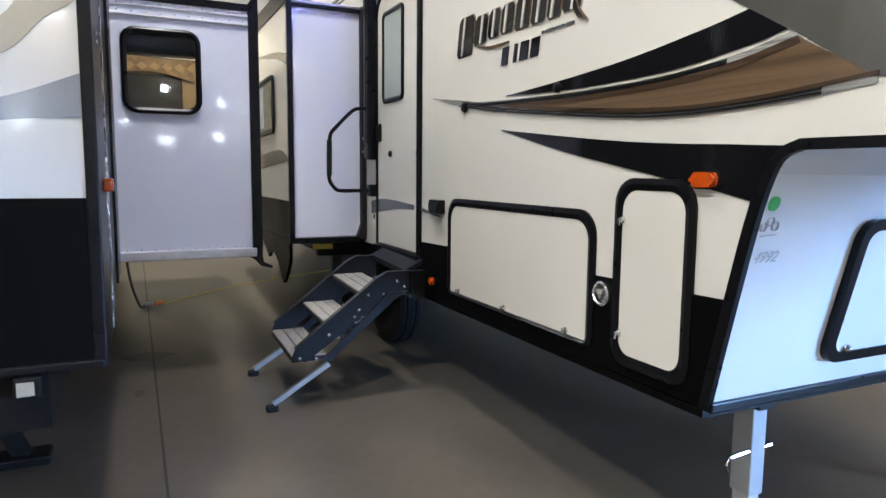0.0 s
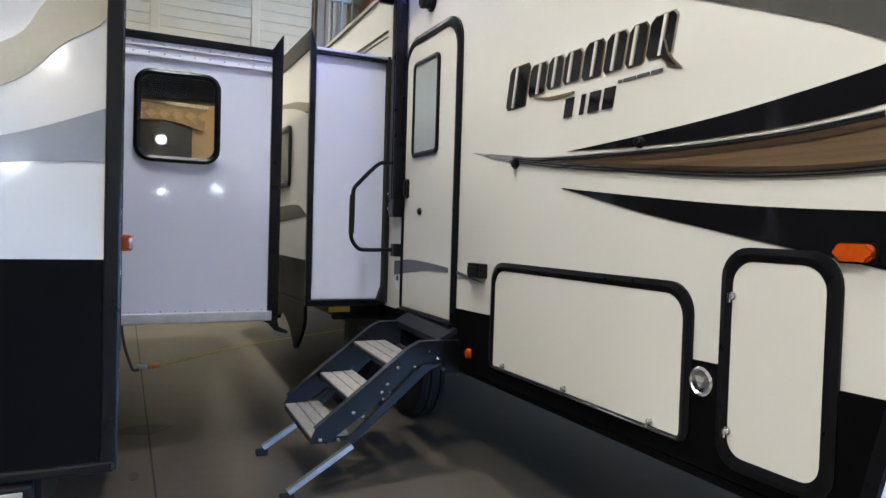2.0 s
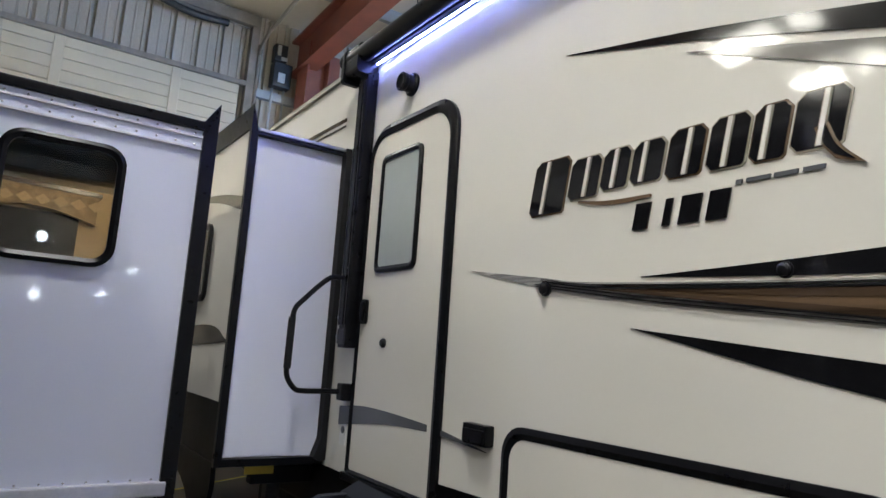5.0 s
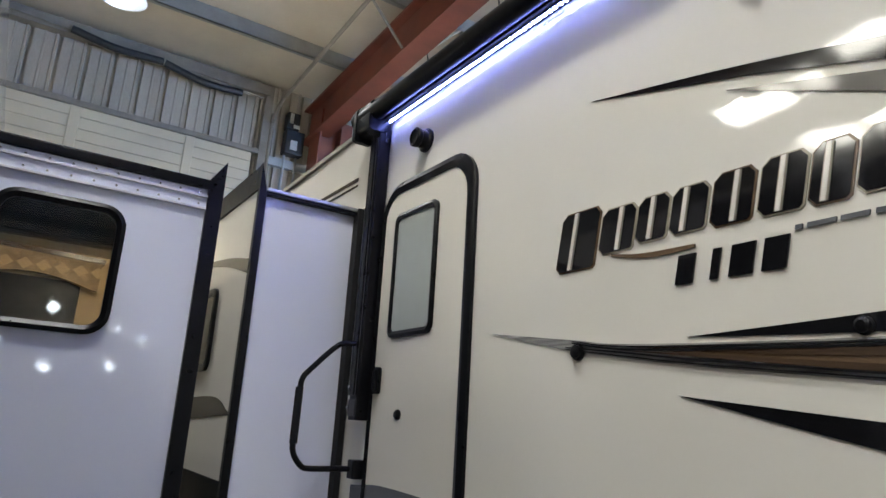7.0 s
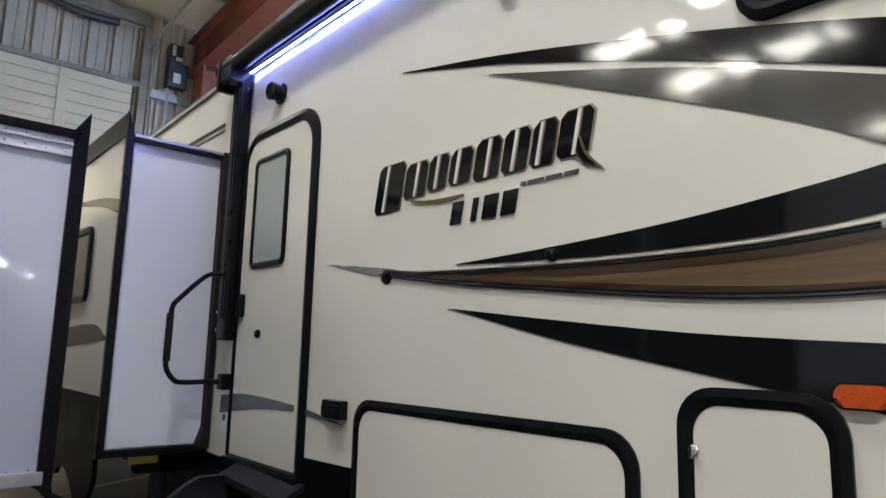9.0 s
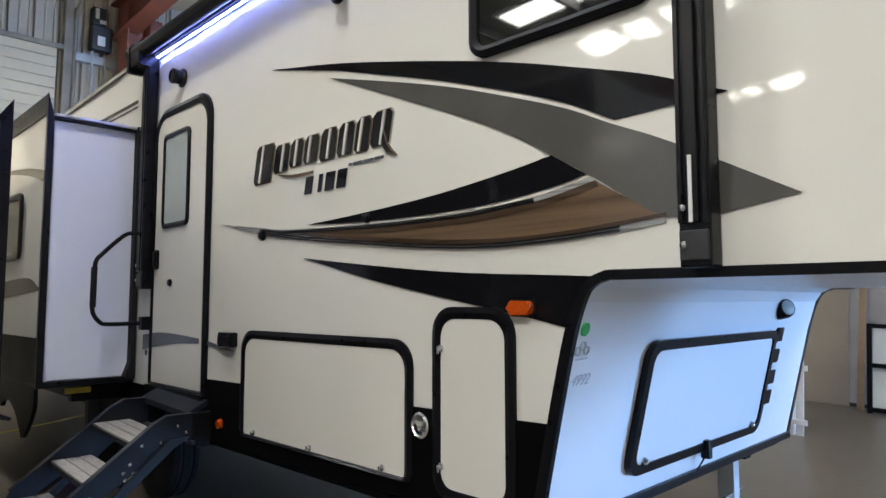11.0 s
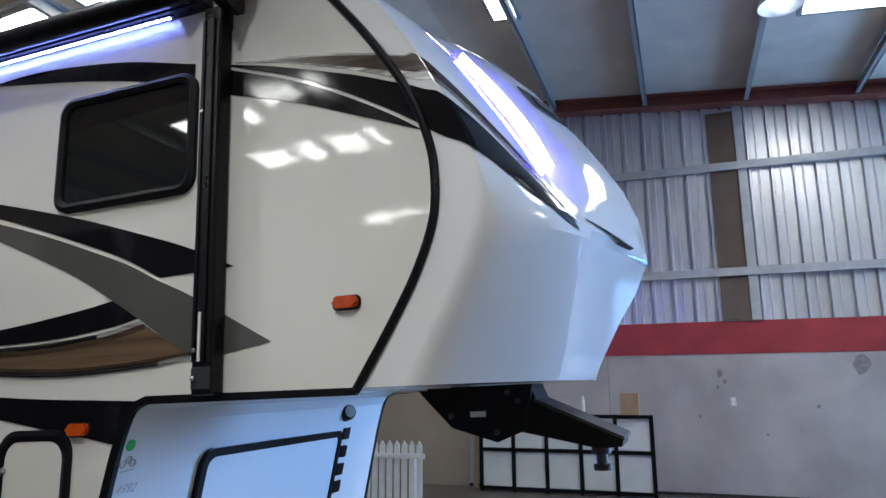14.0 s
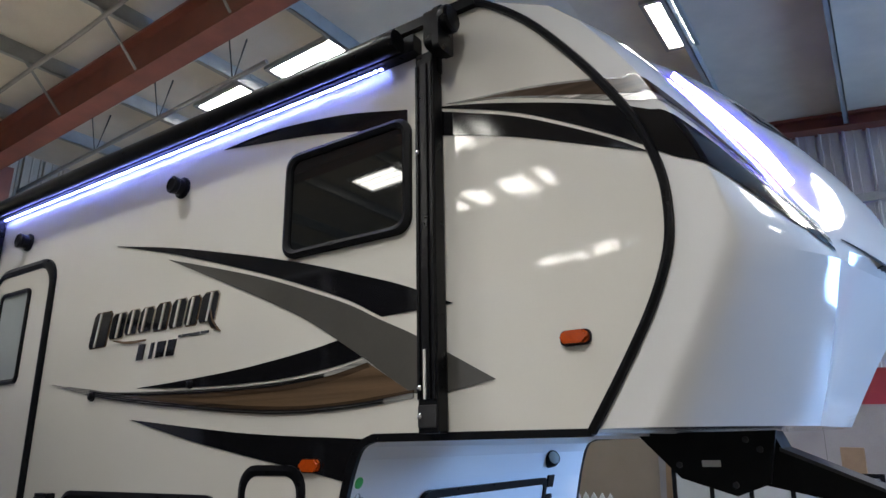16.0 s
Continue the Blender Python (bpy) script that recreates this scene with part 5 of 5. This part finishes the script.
part("dark_blind", B((-0.07, 6.60, 1.4), (0.47, 6.64, 2.24)), PINBLACK, sl)
IL = spot_lamp("trailer_room_light", (0.5, 5.6, 2.36), 40, (1.0, 0.82, 0.55))
IL.rotation_euler = (radians(62), 0, 0)
win = part("slide_window", ring(bmesh.new(), rounded(-0.005, 0.465, 1.765, 2.295, 0.09), rounded(0.03, 0.43, 1.80, 2.26, 0.06), "y", SY - 0.002, SY - 0.02, 0.01), TRIM, sl, "black framed rounded window", True)
part("pane", P(rounded(0.025, 0.435, 1.795, 2.265, 0.065), "y", SY - 0.014, SY - 0.010), TINT, win, "tinted reflecting glass")
part("end_flange", P([(0.765, 0.83), (0.83, 0.83), (0.83, 2.60), (0.765, 2.50)], "y", SY - 0.02, SY + 0.06), TRIM, sl, "black slide-out corner flange")
part("top_cap", B((LX, SY - 0.02, 2.455), (0.80, SY + 0.1, 2.50), 0.008), TRIM, sl)
part("drip_rail", B((LX, SY - 0.006, 2.362), (0.79, SY, 2.43)), FRP, sl, "white drip rail plate")
for z in (2.365, 2.422):
    part("drip_lip", B((LX, SY - 0.016, z - 0.006), (0.79, SY - 0.0065, z + 0.005), 0.002), DULLALU, sl, "aluminium drip lip")
part("bottom_rail", B((LX, SY - 0.03, 0.825), (0.79, SY + 0.02, 0.885), 0.008), DULLALU, sl, "aluminium bottom rail")
for k in range(10):
    x = LX + 0.06 + k * 0.083
    for z, dy in ((2.438, 0.003), (2.385, 0.009), (0.892, 0.003)):
        part("rivet", lathe(bmesh.new(), [(0.006, 0), (0.004, 0.004), (0.001, 0.005)], pose(x, SY - dy + 0.003, z, 90, 0, 0), 8), CHROME, sl)
part("wiper_seal", P([(0.72, 0.835), (0.83, 0.835), (0.84, 0.78), (0.90, 0.75), (0.89, 0.735), (0.82, 0.755), (0.78, 0.80)], "y", SY, SY + 0.05), RUBBER, sl)

# ---- cords on the floor ----
cord = smooth_line([(-0.06, 6.93, 0.80), (-0.045, 6.95, 0.47), (-0.016, 6.97, 0.24), (0.035, 6.98, 0.06), (0.06, 6.97, 0.014), (0.10, 6.98, 0.014)], 8)
solid("power_cord", tube(bmesh.new(), cord, 0.012, 8), CORD, "dark power cord hanging to the floor", "cord", smooth=True)
pg = thing("cord_plug", "orange cord plug lying on the floor", "plug", at=(0.18, 7.03, 0))
part("plug_body", tube(bmesh.new(), [(0.09, 7.06, 0.025), (0.12, 7.02, 0.025), (0.17, 7.0, 0.025)], [0.014, 0.02, 0.017], 10), PAPER, pg, "pale connector")
part("plug_cap", tube(bmesh.new(), [(0.18, 7.0, 0.025), (0.22, 7.03, 0.028), (0.27, 7.07, 0.025)], [0.018, 0.024, 0.012], 10), ORANGE, pg, "orange plug cap")
solid("extension_cord", tube(bmesh.new(), smooth_line([(0.27, 7.07, 0.01), (0.54, 7.30, 0.01), (0.82, 7.56, 0.01), (1.2, 7.80, 0.01), (1.56, 8.0, 0.01), (2.6, 8.5, 0.01)], 8), 0.005, 6), YELLOW, "thin yellow extension cord on the floor", "cord", smooth=True)

# ---- by the east wall ----
fr = thing("framed_panel", "black framed panel of ten white panes leaning at the wall", "panel frame", at=(10.2, 1.3, 0))
FX, FZ = 10.2, 1.18
for k in range(6):
    y = 2.62 - k * 0.525
    part("upright", B((FX - 0.04, y - 0.03, 0.0), (FX + 0.03, y + 0.03, FZ), 0.006), TRIM, fr)
for z in (0.05, 0.63, 1.15):
    part("rail", B((FX - 0.036, -0.03, z - 0.028), (FX + 0.026, 2.64, z + 0.028), 0.004), TRIM, fr)
for k in range(5):
    for z0, z1 in ((0.08, 0.60), (0.66, 1.12)):
        y = 2.62 - (k + 1) * 0.525
        part("pane", B((FX - 0.008, y + 0.03, z0), (FX + 0.004, y + 0.495, z1)), FROSTPANE, fr)
solid("cardboard_box", B((10.1, 0.15, 1.18), (10.3, 0.42, 1.5), 0.006), CARD, "small brown cardboard box on the panel frame", "box")
solid("leaning_board", P([(10.30, 0.0), (10.35, 0.0), (10.56, 1.95), (10.51, 1.95)], "y", 2.72, 2.80), CARD, "narrow brown board leaning against the wall", "board")
solid("white_roll", lathe(bmesh.new(), [(0.025, 0), (0.028, 0.05), (0.028, 0.2), (0.012, 0.25), (0.012, 0.28)], Matrix.Translation((10.2, 0.98, 1.178)), 12), WHITEPAINT, "slim white bottle standing on the panel frame", "bottle", smooth=True)
for y, z, r in ((-1.02, 1.78, 0.05), (-1.08, 1.66, 0.035), (-0.98, 1.58, 0.03), (-2.3, 1.3, 0.03), (-2.9, 1.9, 0.14), (-0.7, 1.15, 0.025), (-1.6, 0.9, 0.02)):
    scuff = [(y + r * (0.6 + 0.4 * random.random()) * math.cos(a), z + r * (0.7 + 0.6 * random.random()) * math.sin(a)) for a in np.linspace(0, 6.0, 14)]
    part("scuff", P(scuff, "x", EAST - 0.0025, EAST + 0.001), SCUFF, e_wall, "grey scuff mark")
ol = thing("wall_outlet", "white electrical outlet plate on the plywood", "outlet", at=(EAST, -1.18, 1.36))
part("plate", B((EAST - 0.008, -1.22, 1.30), (EAST, -1.14, 1.43), 0.003), PAPER, ol)
for z in (1.335, 1.395):
    part("socket", B((EAST - 0.011, -1.195, z - 0.018), (EAST - 0.007, -1.165, z + 0.018), 0.002), WHITEPAINT, ol)
solid("floor_cable", tube(bmesh.new(), smooth_line([(10.5, -4, 0.012), (10.42, -2, 0.012), (10.48, -0.6, 0.012), (10.4, -0.1, 0.012)], 8), 0.012, 6), CORD, "dark cable along the wall foot", "cable", smooth=True)

pf = thing("picket_fence", "short white picket fence section on the floor", "fence", at=(7.9, 3.2, 0))
PX = 7.9
for k in range(9):
    y = 2.78 + k * 0.105
    part("picket", P([(y - 0.037, 0.0), (y + 0.037, 0.0), (y + 0.037, 0.87), (y, 0.93), (y - 0.037, 0.87)], "x", PX - 0.01, PX + 0.01), WHITEPAINT, pf)
for z in (0.15, 0.74):
    part("rail", B((PX - 0.035, 2.70, z - 0.03), (PX - 0.011, 3.70, z + 0.03), 0.003), WHITEPAINT, pf)
for y in (2.86, 3.6):
    part("stake", B((PX + 0.011, y - 0.02, 0.0), (PX + 0.05, y + 0.02, 0.7), 0.003), WHITEPAINT, pf)

# both trailers stand slightly nose-up
for t in (trailer, rv):
    t.matrix_basis = LEVEL @ t.matrix_basis
